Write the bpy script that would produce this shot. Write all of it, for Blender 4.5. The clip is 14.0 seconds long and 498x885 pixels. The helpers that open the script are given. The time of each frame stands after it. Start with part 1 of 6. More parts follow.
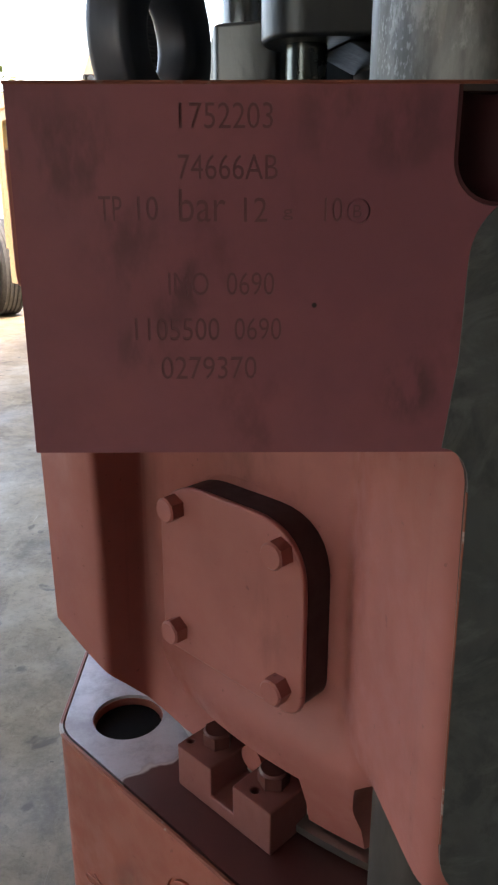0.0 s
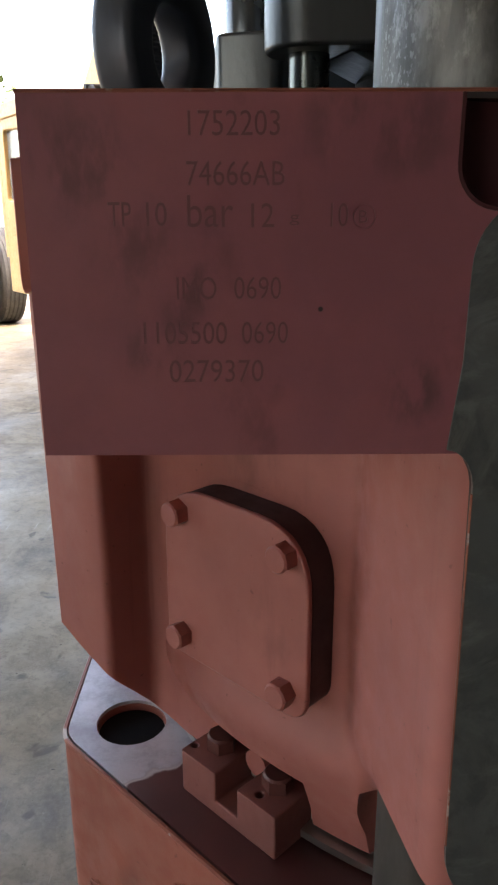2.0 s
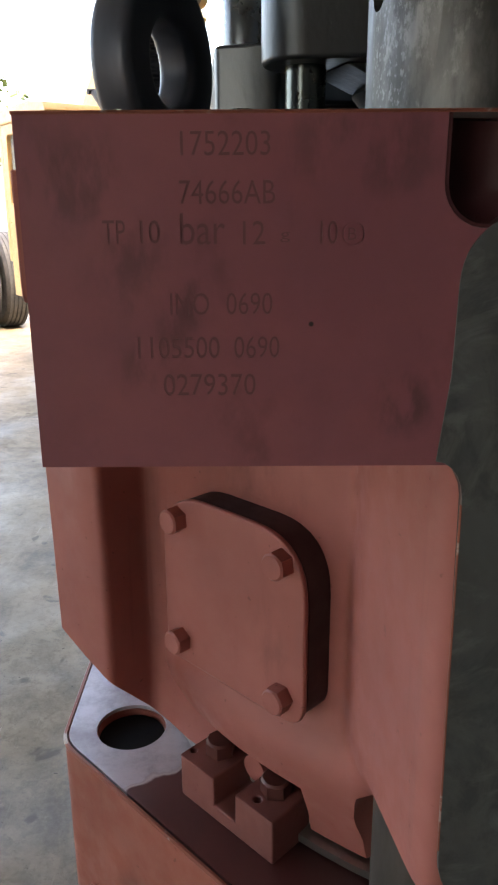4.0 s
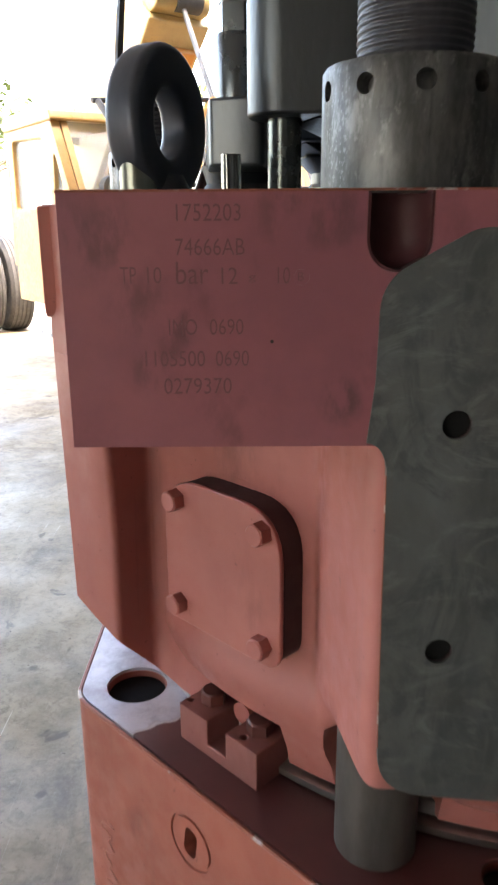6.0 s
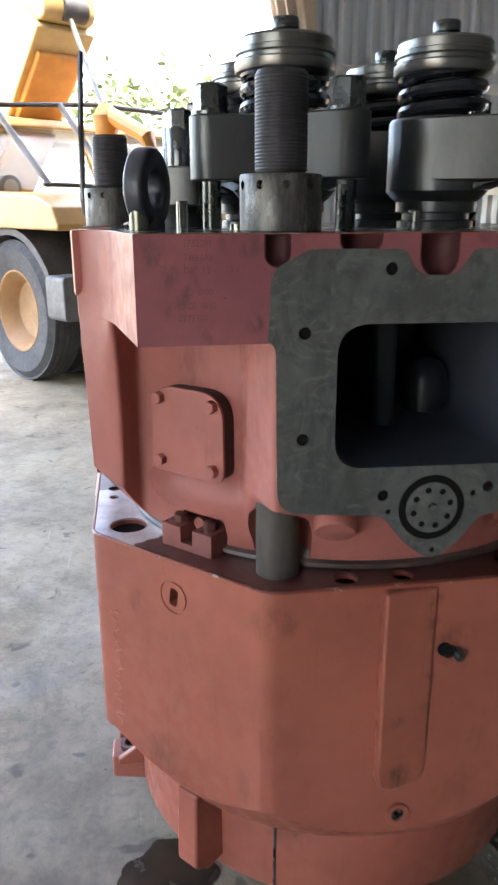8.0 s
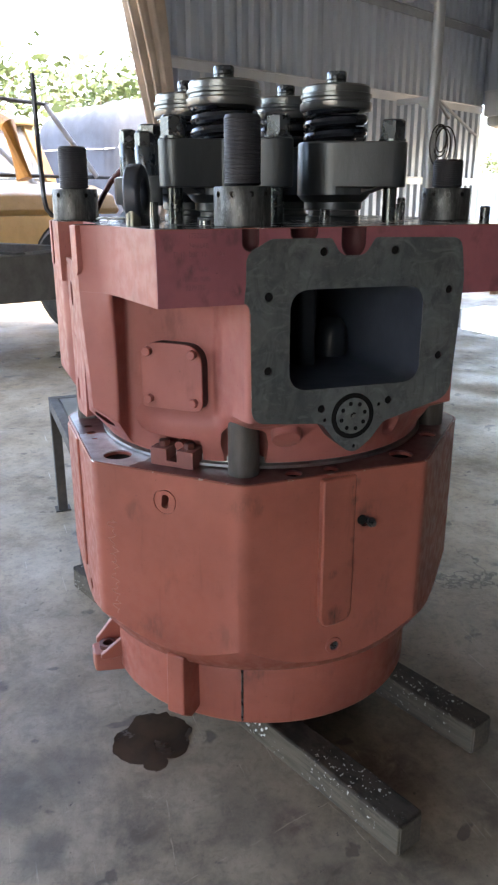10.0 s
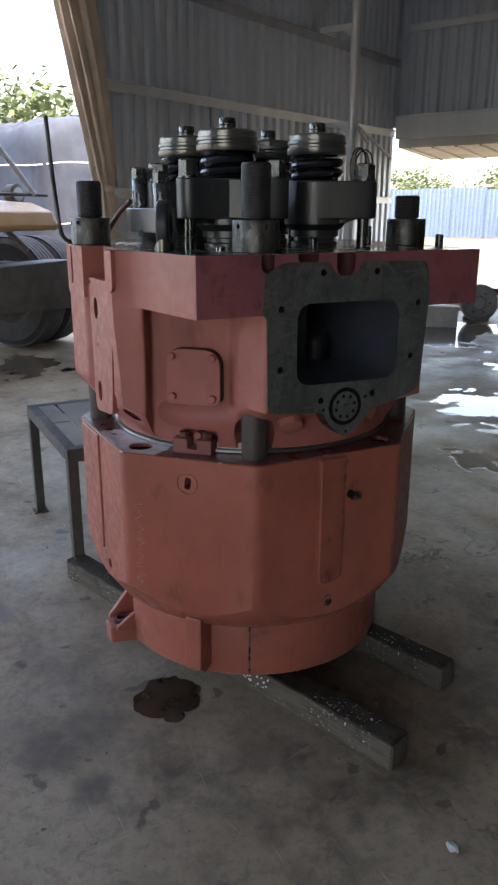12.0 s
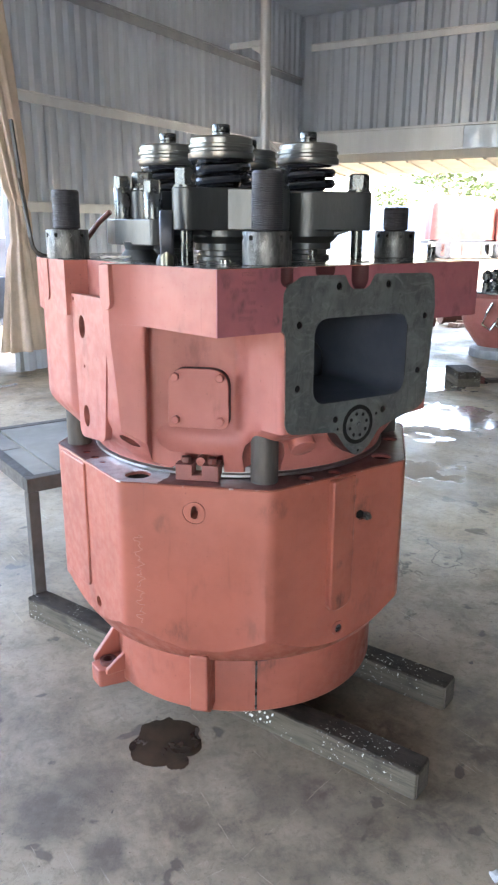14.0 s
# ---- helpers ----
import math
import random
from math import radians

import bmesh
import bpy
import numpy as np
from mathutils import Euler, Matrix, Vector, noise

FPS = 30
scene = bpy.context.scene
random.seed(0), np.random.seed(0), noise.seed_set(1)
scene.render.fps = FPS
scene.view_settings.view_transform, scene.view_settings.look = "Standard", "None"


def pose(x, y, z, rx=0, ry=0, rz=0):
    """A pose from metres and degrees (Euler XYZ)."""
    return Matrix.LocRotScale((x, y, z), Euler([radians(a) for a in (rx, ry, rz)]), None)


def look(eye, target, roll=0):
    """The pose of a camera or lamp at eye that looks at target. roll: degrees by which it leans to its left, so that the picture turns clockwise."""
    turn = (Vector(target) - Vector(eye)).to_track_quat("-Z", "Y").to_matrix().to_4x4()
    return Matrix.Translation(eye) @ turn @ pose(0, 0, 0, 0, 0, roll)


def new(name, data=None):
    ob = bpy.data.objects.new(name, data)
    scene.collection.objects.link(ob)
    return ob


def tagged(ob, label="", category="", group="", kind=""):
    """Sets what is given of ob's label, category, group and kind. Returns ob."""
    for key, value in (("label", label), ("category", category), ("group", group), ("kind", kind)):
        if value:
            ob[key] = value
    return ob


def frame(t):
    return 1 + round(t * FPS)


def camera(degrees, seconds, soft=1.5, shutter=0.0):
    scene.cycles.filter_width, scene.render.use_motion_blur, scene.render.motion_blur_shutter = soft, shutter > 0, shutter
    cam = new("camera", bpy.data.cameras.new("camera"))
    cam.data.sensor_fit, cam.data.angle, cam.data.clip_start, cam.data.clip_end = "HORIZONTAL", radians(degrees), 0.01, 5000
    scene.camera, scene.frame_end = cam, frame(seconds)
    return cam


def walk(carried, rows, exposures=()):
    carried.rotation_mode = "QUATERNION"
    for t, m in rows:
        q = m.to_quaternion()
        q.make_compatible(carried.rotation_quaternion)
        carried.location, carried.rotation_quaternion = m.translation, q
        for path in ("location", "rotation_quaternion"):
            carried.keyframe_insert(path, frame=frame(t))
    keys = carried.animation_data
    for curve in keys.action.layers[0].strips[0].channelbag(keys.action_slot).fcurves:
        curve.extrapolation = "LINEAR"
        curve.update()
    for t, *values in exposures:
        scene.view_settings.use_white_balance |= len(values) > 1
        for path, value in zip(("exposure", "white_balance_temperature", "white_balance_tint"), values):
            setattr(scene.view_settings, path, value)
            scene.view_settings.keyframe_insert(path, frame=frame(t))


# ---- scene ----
cam = camera(37.0, 14.0, soft=2.2, shutter=0.5)
PATH = [
    (0, (0.026, 0.013, 1.33), (0.031, 1.919, 0.727), -0.1),
    (0.5, (0.023, 0.009, 1.329), (0.037, 1.92, 0.74), 0.0),
    (1, (0.022, 0.005, 1.332), (0.03, 1.918, 0.748), 0.0),
    (1.5, (0.022, 0.009, 1.331), (0.023, 1.919, 0.739), -0.2),
    (2, (0.023, 0.009, 1.329), (0.028, 1.922, 0.745), -0.2),
    (2.5, (0.03, 0.006, 1.331), (0.026, 1.92, 0.75), -0.3),
    (3, (0.027, 0.007, 1.333), (0.026, 1.919, 0.747), -0.4),
    (5.5, (0.037, -0.035, 1.34), (0.025, 1.885, 0.782), -0.3),
    (6, (0.042, -0.106, 1.358), (0.031, 1.811, 0.787), -0.4),
    (6.5, (0.035, -0.228, 1.37), (0.072, 1.684, 0.785), -0.4),
    (7, (0.008, -0.391, 1.393), (0.115, 1.514, 0.791), -0.2),
    (7.5, (-0.024, -0.525, 1.398), (0.164, 1.374, 0.799), -0.2),
    (8, (-0.064, -0.67, 1.398), (0.22, 1.221, 0.811), -0.2),
    (8.5, (-0.135, -0.827, 1.415), (0.27, 1.037, 0.814), -0.4),
    (11, (-0.567, -1.22, 1.447), (0.193, 0.524, 0.83), 0.2),
    (11.5, (-0.645, -1.307, 1.467), (0.154, 0.424, 0.861), 0.2),
    (12, (-0.742, -1.275, 1.473), (0.13, 0.424, 0.878), 0.2),
    (12.5, (-0.828, -1.207, 1.478), (0.128, 0.453, 0.905), 0.4),
    (13, (-0.894, -1.149, 1.476), (0.128, 0.477, 0.917), 0.4),
    (13.5, (-0.914, -1.106, 1.473), (0.154, 0.491, 0.916), 0.4),
    (14, (-0.925, -1.031, 1.461), (0.18, 0.54, 0.904), 0.3),
]
EXPOSURES = [(0.0, 3.36, 8100, 13), (3.2, 3.36, 8100, 13), (5.3, 3.93, 8100, 13), (7.0, 4.35, 7800, 13), (8.5, 4.42, 7350, 12), (10.8, 3.5, 7200, 14), (11.5, 3.0, 7300, 14),
             (12.0, 3.1, 7300, 13), (12.5, 3.95, 7250, 13), (13.0, 4.35, 7250, 12), (13.5, 4.75, 7100, 12), (14.0, 4.82, 7100, 12)]
walk(cam, [(t, look(eye, target, roll)) for t, eye, target, roll in PATH], EXPOSURES)

# ---- world and sun ----
SUN_ELEVATION, SUN_AZIMUTH = radians(64), radians(150)  # azimuth from +y towards +x
world = bpy.data.worlds.new("sky")
scene.world = world
world.use_nodes = True
wn = world.node_tree.nodes
sky = wn.new("ShaderNodeTexSky")
sky.sky_type, sky.sun_disc = "NISHITA", False
sky.sun_elevation, sky.sun_rotation = SUN_ELEVATION, SUN_AZIMUTH
sky.dust_density, sky.air_density = 4.0, 1.0
wn["Background"].inputs["Strength"].default_value = 0.2
world.node_tree.links.new(sky.outputs[0], wn["Background"].inputs["Color"])
sun_data = bpy.data.lights.new("sun", "SUN")
sun_data.energy, sun_data.angle, sun_data.color = 0.35, radians(15), (1.0, 0.96, 0.90)
sun = new("sun", sun_data)
sun_dir = Vector((math.sin(SUN_AZIMUTH) * math.cos(SUN_ELEVATION), math.cos(SUN_AZIMUTH) * math.cos(SUN_ELEVATION), math.sin(SUN_ELEVATION)))
sun.matrix_world = look(sun_dir * 40, (0, 0, 0))

# ---- materials ----


class Mat:
    """A small builder for node materials with a Principled shader."""

    def __init__(self, name, colour, rough=0.5, metal=0.0, spec=0.5):
        self.m = bpy.data.materials.new(name)
        self.m.use_nodes = True
        self.t = self.m.node_tree
        self.p = self.t.nodes["Principled BSDF"]
        self.p.inputs["Base Color"].default_value = (*colour, 1)
        self.p.inputs["Roughness"].default_value = rough
        self.p.inputs["Metallic"].default_value = metal
        self.p.inputs["Specular IOR Level"].default_value = spec
        self.co = self.t.nodes.new("ShaderNodeTexCoord").outputs["Object"]

    def node(self, kind, **sets):
        n = self.t.nodes.new(kind)
        for k, v in sets.items():
            n.inputs[k].default_value = v
        return n

    def link(self, a, b):
        self.t.links.new(a, b)

    def space(self, scale=(1, 1, 1), rot=(0, 0, 0), at=(0, 0, 0)):
        n = self.node("ShaderNodeMapping", Scale=scale, Rotation=rot, Location=at)
        self.link(self.co, n.inputs[0])
        return n.outputs[0]

    def noise(self, scale, detail=4.0, rough=0.55, co=None, distort=0.0):
        n = self.node("ShaderNodeTexNoise", Scale=scale, Detail=detail, Roughness=rough, Distortion=distort)
        self.link(co or self.co, n.inputs["Vector"])
        return n.outputs["Fac"]

    def ramp(self, fac, lo, hi, a=0.0, b=1.0):
        n = self.node("ShaderNodeMapRange", **{"From Min": lo, "From Max": hi, "To Min": a, "To Max": b})
        n.interpolation_type = "SMOOTHSTEP"
        self.link(fac, n.inputs["Value"])
        return n.outputs["Result"]

    def math(self, op, a, b):
        n = self.t.nodes.new("ShaderNodeMath")
        n.operation = op
        for i, v in enumerate((a, b)):
            if isinstance(v, (int, float)):
                n.inputs[i].default_value = v
            else:
                self.link(v, n.inputs[i])
        return n.outputs[0]

    def mix(self, fac, a, b):
        n = self.t.nodes.new("ShaderNodeMix")
        n.data_type = "RGBA"
        self.link(fac, n.inputs["Factor"])
        for i, v in ((6, a), (7, b)):
            if isinstance(v, tuple):
                n.inputs[i].default_value = (*v, 1)
            else:
                self.link(v, n.inputs[i])
        return n.outputs[2]

    def tint(self, c, by):
        """A colour multiplied by another."""
        n = self.t.nodes.new("ShaderNodeMix")
        n.data_type, n.blend_type = "RGBA", "MULTIPLY"
        n.inputs["Factor"].default_value = 1.0
        self.link(c, n.inputs[6])
        n.inputs[7].default_value = (*by, 1)
        return n.outputs[2]

    def ball(self, at, radius, soft, wob=0.0, wobscale=20.0):
        """1 inside a blotch round a place, with a ragged edge."""
        n = self.t.nodes.new("ShaderNodeVectorMath")
        n.operation = "DISTANCE"
        self.link(self.co, n.inputs[0])
        n.inputs[1].default_value = at
        d = n.outputs["Value"]
        if wob:
            d = self.math("ADD", d, self.math("MULTIPLY", self.math("SUBTRACT", self.noise(wobscale, 4), 0.5), wob))
        return self.ramp(d, radius, radius + soft, 1.0, 0.0)

    def colour(self, socket):
        self.link(socket, self.p.inputs["Base Color"])

    def rough(self, socket):
        self.link(socket, self.p.inputs["Roughness"])

    def metal(self, socket):
        self.link(socket, self.p.inputs["Metallic"])

    def bump(self, socket, strength, dist):
        n = self.node("ShaderNodeBump", Strength=strength, Distance=dist)
        self.link(socket, n.inputs["Height"])
        self.link(n.outputs[0], self.p.inputs["Normal"])


def paint(name, a, b, rough=0.42, stain=(0.05, 0.02, 0.015), stain_at=0.66, grain=0.00022, marks=()):
    """Brushed primer on a rough casting: two tones, dark smudges, fine grain."""
    m = Mat(name, a, rough)
    big = m.ramp(m.noise(6, 5, 0.6), 0.35, 0.68)
    c = m.mix(big, a, b)
    smudge = m.ramp(m.noise(11, 6, 0.65, m.space((1, 1, 0.45))), stain_at, stain_at + 0.16, 0.0, 0.34)
    c = m.mix(smudge, c, stain)
    run = m.ramp(m.noise(5, 5, 0.6, m.space((7, 7, 0.5))), 0.60, 0.74, 0.0, 0.35)
    c = m.mix(run, c, tuple(v * 0.5 for v in a))
    speck = m.ramp(m.noise(140, 2), 0.71, 0.75, 0.0, 0.55)
    c = m.mix(speck, c, tuple(v * 0.4 for v in a))
    if marks:
        smear = m.ramp(m.noise(30, 6, 0.7, m.space((1, 1, 0.35))), 0.36, 0.62)
        for at, r, k in marks:  # oily finger marks and drips at their places
            c = m.mix(m.math("MULTIPLY", m.math("MULTIPLY", m.ball(at, r * 0.4, r, r * 1.6, 30.0), smear), k), c, stain)
    m.colour(c)
    m.rough(m.ramp(m.noise(35, 4), 0.3, 0.7, rough - 0.08, rough + 0.14))
    m.bump(m.math("ADD", m.math("MULTIPLY", m.noise(28, 3), 1.6), m.noise(260, 3)), 0.5, grain)
    return m.m


def steel(name, a, b, rough=0.35, metal=0.9, scale=30, stretch=(1, 1, 0.25), bump=0.0004, glint=0.0, scuff=0.0):
    m = Mat(name, a, rough, metal)
    f = m.ramp(m.noise(scale, 6, 0.65, m.space(stretch)), 0.35, 0.68)
    c = m.mix(f, a, b)
    if glint:
        # Pale specks mixed into the colour imitate glints on wet metal.
        wet = m.math("MULTIPLY", m.ramp(m.noise(420, 3, 0.6, m.space((1, 1, 0.6))), 0.52, 0.66), m.ramp(m.noise(16, 4, 0.6, m.space((1, 1, 0.3))), 0.46, 0.60))
        c = m.mix(m.math("MULTIPLY", wet, glint), c, (0.46, 0.48, 0.48))
        pit = m.ramp(m.noise(160, 4, 0.7), 0.60, 0.70, 0.0, 0.18)
        c = m.mix(pit, c, tuple(v * 0.45 for v in a))
    if scuff:
        line = m.ramp(m.noise(60, 5, 0.7, m.space((1, 1, 0.06))), 0.56, 0.66, 0.0, scuff)
        c = m.mix(line, c, tuple(v * 0.4 for v in a))
        rub = m.ramp(m.noise(34, 6, 0.75, m.space((1, 1, 0.45))), 0.55, 0.66, 0.0, scuff)
        c = m.mix(rub, c, tuple(min(1.0, v * 1.6) for v in b))
    m.colour(c)
    m.rough(m.ramp(m.noise(scale * 1.7, 5, 0.6), 0.3, 0.72, rough - 0.02, rough + 0.03))
    m.bump(m.noise(140, 2, 0.5, m.space((1, 1, 0.5))), 0.6, bump * 0.3)
    return m.m


RED = paint("red_primer", (0.338, 0.115, 0.097), (0.282, 0.092, 0.077), 0.46, stain_at=0.58)
JACKET_MARKS = [((0.392 - 0.352, 0.345 - 0.84, z - 0.09), r, k) for z, r, k in ((0.80, 0.016, 0.9), (0.76, 0.012, 0.8), (0.66, 0.010, 0.6), (0.60, 0.012, 0.5))]
JACKET_MARKS += [((0.338 - 0.352, 0.340 - 0.84, z - 0.09), r, k) for z, r, k in ((0.48, 0.020, 0.9), (0.46, 0.024, 0.8), (0.585, 0.014, 0.7))]
JACKET_MARKS += [((0.43 - 0.352, 0.349 - 0.84, 0.72 - 0.09), 0.035, 0.7), ((0.13 - 0.352, 0.35 - 0.84, 0.78 - 0.09), 0.035, 0.45), ((0.08 - 0.352, 0.38 - 0.84, 0.44 - 0.09), 0.035, 0.4),
                 ((-0.05 - 0.352, 0.52 - 0.84, 0.42 - 0.09), 0.035, 0.5), ((-0.08 - 0.352, 0.55 - 0.84, 0.72 - 0.09), 0.03, 0.4), ((0.18 - 0.352, 0.46 - 0.84, 0.29 - 0.09), 0.045, 0.6)]
RED.node_tree.nodes["Principled BSDF"].inputs["Specular IOR Level"].default_value = 0.4
RED_JACKET = paint("red_primer_jacket", (0.318, 0.092, 0.063), (0.258, 0.074, 0.051), stain_at=0.57, marks=JACKET_MARKS)


def thin_primer():
    """Primer brushed thinly on a milled face: purple-brown where the metal shows through, with dark smears."""
    m = Mat("thin_primer_on_machined_face", (0.25, 0.075, 0.065), 0.5, 0.0, 0.3)
    c = m.mix(m.ramp(m.noise(9, 5, 0.6), 0.36, 0.66), (0.264, 0.088, 0.101), (0.212, 0.071, 0.087))
    c = m.mix(m.ramp(m.noise(26, 5, 0.6, m.space((1, 1, 0.6), (0, 0.6, 0))), 0.55, 0.72, 0.0, 0.6), c, (0.138, 0.045, 0.054))
    smear = m.ramp(m.noise(55, 5, 0.65, m.space((1, 1, 0.4), (0, 0.7, 0))), 0.40, 0.62)
    for x, z, r, k in ((0.002, 1.302, 0.008, 0.6), (-0.014, 1.274, 0.010, 0.55), (-0.004, 1.288, 0.007, 0.5), (-0.02, 1.318, 0.014, 0.5), (-0.045, 1.350, 0.018, 0.5), (0.092, 1.258, 0.010, 0.75), (0.084, 1.360, 0.014, 0.5), (0.055, 1.366, 0.012, 0.45)):
        spot = m.ball((x - 0.352, 0.3135 - 0.84, z - 0.86), r * 0.3, r * 1.5, r * 2.2, 45.0)
        c = m.mix(m.math("MULTIPLY", m.math("MULTIPLY", spot, smear), k), c, (0.07, 0.032, 0.038))
    c = m.mix(m.ball((0.053 - 0.352, 0.3135 - 0.84, 1.2925 - 0.86), 0.0006, 0.0008), c, (0.03, 0.018, 0.02))
    m.colour(c)
    m.rough(m.ramp(m.noise(35, 4), 0.3, 0.7, 0.42, 0.6))
    m.bump(m.math("ADD", m.math("MULTIPLY", m.noise(28, 3), 1.6), m.noise(260, 3)), 0.5, 0.0001)
    return m.m


MAROON = thin_primer()
RED_DARK = paint("dark_red_inside", (0.10, 0.028, 0.022), (0.07, 0.02, 0.018))

# Red primer darkened to imitate shade: the cover's side and flange hole walls.
SHADED_RED = paint("red_primer_in_shade", (0.045, 0.016, 0.016), (0.03, 0.012, 0.013), 0.6)


def jacket_top_paint():
    """Dark red-brown top face, ground back to bare metal round one corner hole."""
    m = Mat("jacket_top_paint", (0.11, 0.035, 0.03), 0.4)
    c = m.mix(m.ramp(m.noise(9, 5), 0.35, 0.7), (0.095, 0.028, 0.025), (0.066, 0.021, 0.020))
    bare = m.ball((-0.500, -0.140, 0.745), 0.142, 0.005, 0.07, 11.0)
    rim = m.math("SUBTRACT", m.ball((-0.500, -0.140, 0.745), 0.146, 0.004, 0.07, 11.0), bare)
    metal = m.mix(m.ramp(m.noise(22, 6, 0.7), 0.35, 0.7), (0.50, 0.47, 0.50), (0.30, 0.27, 0.29))
    m.colour(m.mix(m.math("MULTIPLY", rim, 0.8), m.mix(bare, c, metal), (0.62, 0.56, 0.54)))
    m.metal(m.math("MULTIPLY", bare, 0.35))
    m.rough(m.ramp(m.noise(40, 4), 0.3, 0.7, 0.30, 0.42))
    m.bump(m.noise(160, 4), 0.25, 0.0003)
    return m.m


JTOP = jacket_top_paint()


def flange_metal():
    m = Mat("wiped_machined_iron", (0.12, 0.125, 0.115), 0.5, 0.55)
    sw = m.noise(5, 6, 0.65, m.space((1, 1, 0.6), (0, 0.5, 0)), 1.8)
    fine = m.noise(20, 6, 0.65, m.space((0.8, 1, 1.4), (0, 0.9, 0)), 2.2)
    c = m.mix(m.ramp(sw, 0.35, 0.66), (0.094, 0.102, 0.102), (0.140, 0.150, 0.148))
    wipe = m.noise(16, 6, 0.7, m.space((1, 1, 0.5), (0, -0.6, 0)), 2.6)
    c = m.mix(m.ramp(wipe, 0.46, 0.64, 0.0, 0.70), c, (0.068, 0.075, 0.075))
    m.colour(m.mix(m.ramp(fine, 0.48, 0.72, 0.0, 0.65), c, (0.190, 0.202, 0.198)))
    m.rough(m.ramp(m.noise(18, 5, 0.6, None, 1.0), 0.3, 0.7, 0.38, 0.66))
    m.bump(fine, 0.25, 0.0004)
    return m.m


FLANGE = flange_metal()
COLLAR = steel("scuffed_steel_collar", (0.062, 0.062, 0.060), (0.165, 0.164, 0.158), 0.5, 0.8, 42, (1, 1, 0.3), 0.0006, 0.25, 0.75)
STUD = steel("black_oxide_stud", (0.028, 0.028, 0.034), (0.05, 0.05, 0.058), 0.5, 0.35, 40)
OILY = steel("oily_dark_steel", (0.085, 0.092, 0.096), (0.12, 0.128, 0.131), 0.27, 0.75, 24, (1, 1, 0.3), 0.0008)
IRON = steel("oily_cast_housing", (0.068, 0.074, 0.078), (0.100, 0.107, 0.111), 0.36, 0.75, 8, (1, 1, 0.2), 0.0020)
BRIGHT = steel("bright_turned_steel", (0.20, 0.21, 0.205), (0.30, 0.31, 0.30), 0.22, 1.0, 30, (1, 1, 0.15))
EAR_STUD = steel("dull_plain_stud", (0.07, 0.08, 0.078), (0.14, 0.155, 0.15), 0.26, 0.9, 30, (1, 1, 0.15))
PLATED = steel("yellow_plated_steel", (0.15, 0.155, 0.13), (0.22, 0.225, 0.19), 0.3, 0.85, 50)
SPRING = steel("black_spring_lacquer", (0.012, 0.014, 0.02), (0.02, 0.023, 0.03), 0.17, 0.1, 12, (1, 1, 1), 0.00002)
POST = steel("dull_grey_stud_shank", (0.062, 0.055, 0.050), (0.095, 0.085, 0.078), 0.55, 0.5, 30)
CAVITY = steel("sooty_port_wall", (0.044, 0.052, 0.070), (0.056, 0.065, 0.085), 0.40, 0.0, 12, (1, 1, 1), 0.001)
# Flat black; mostly for plugs that stand in for shade inside holes.
BLACK = Mat("flat_black", (0.008, 0.008, 0.008), 0.9, 0.0, 0.1).m


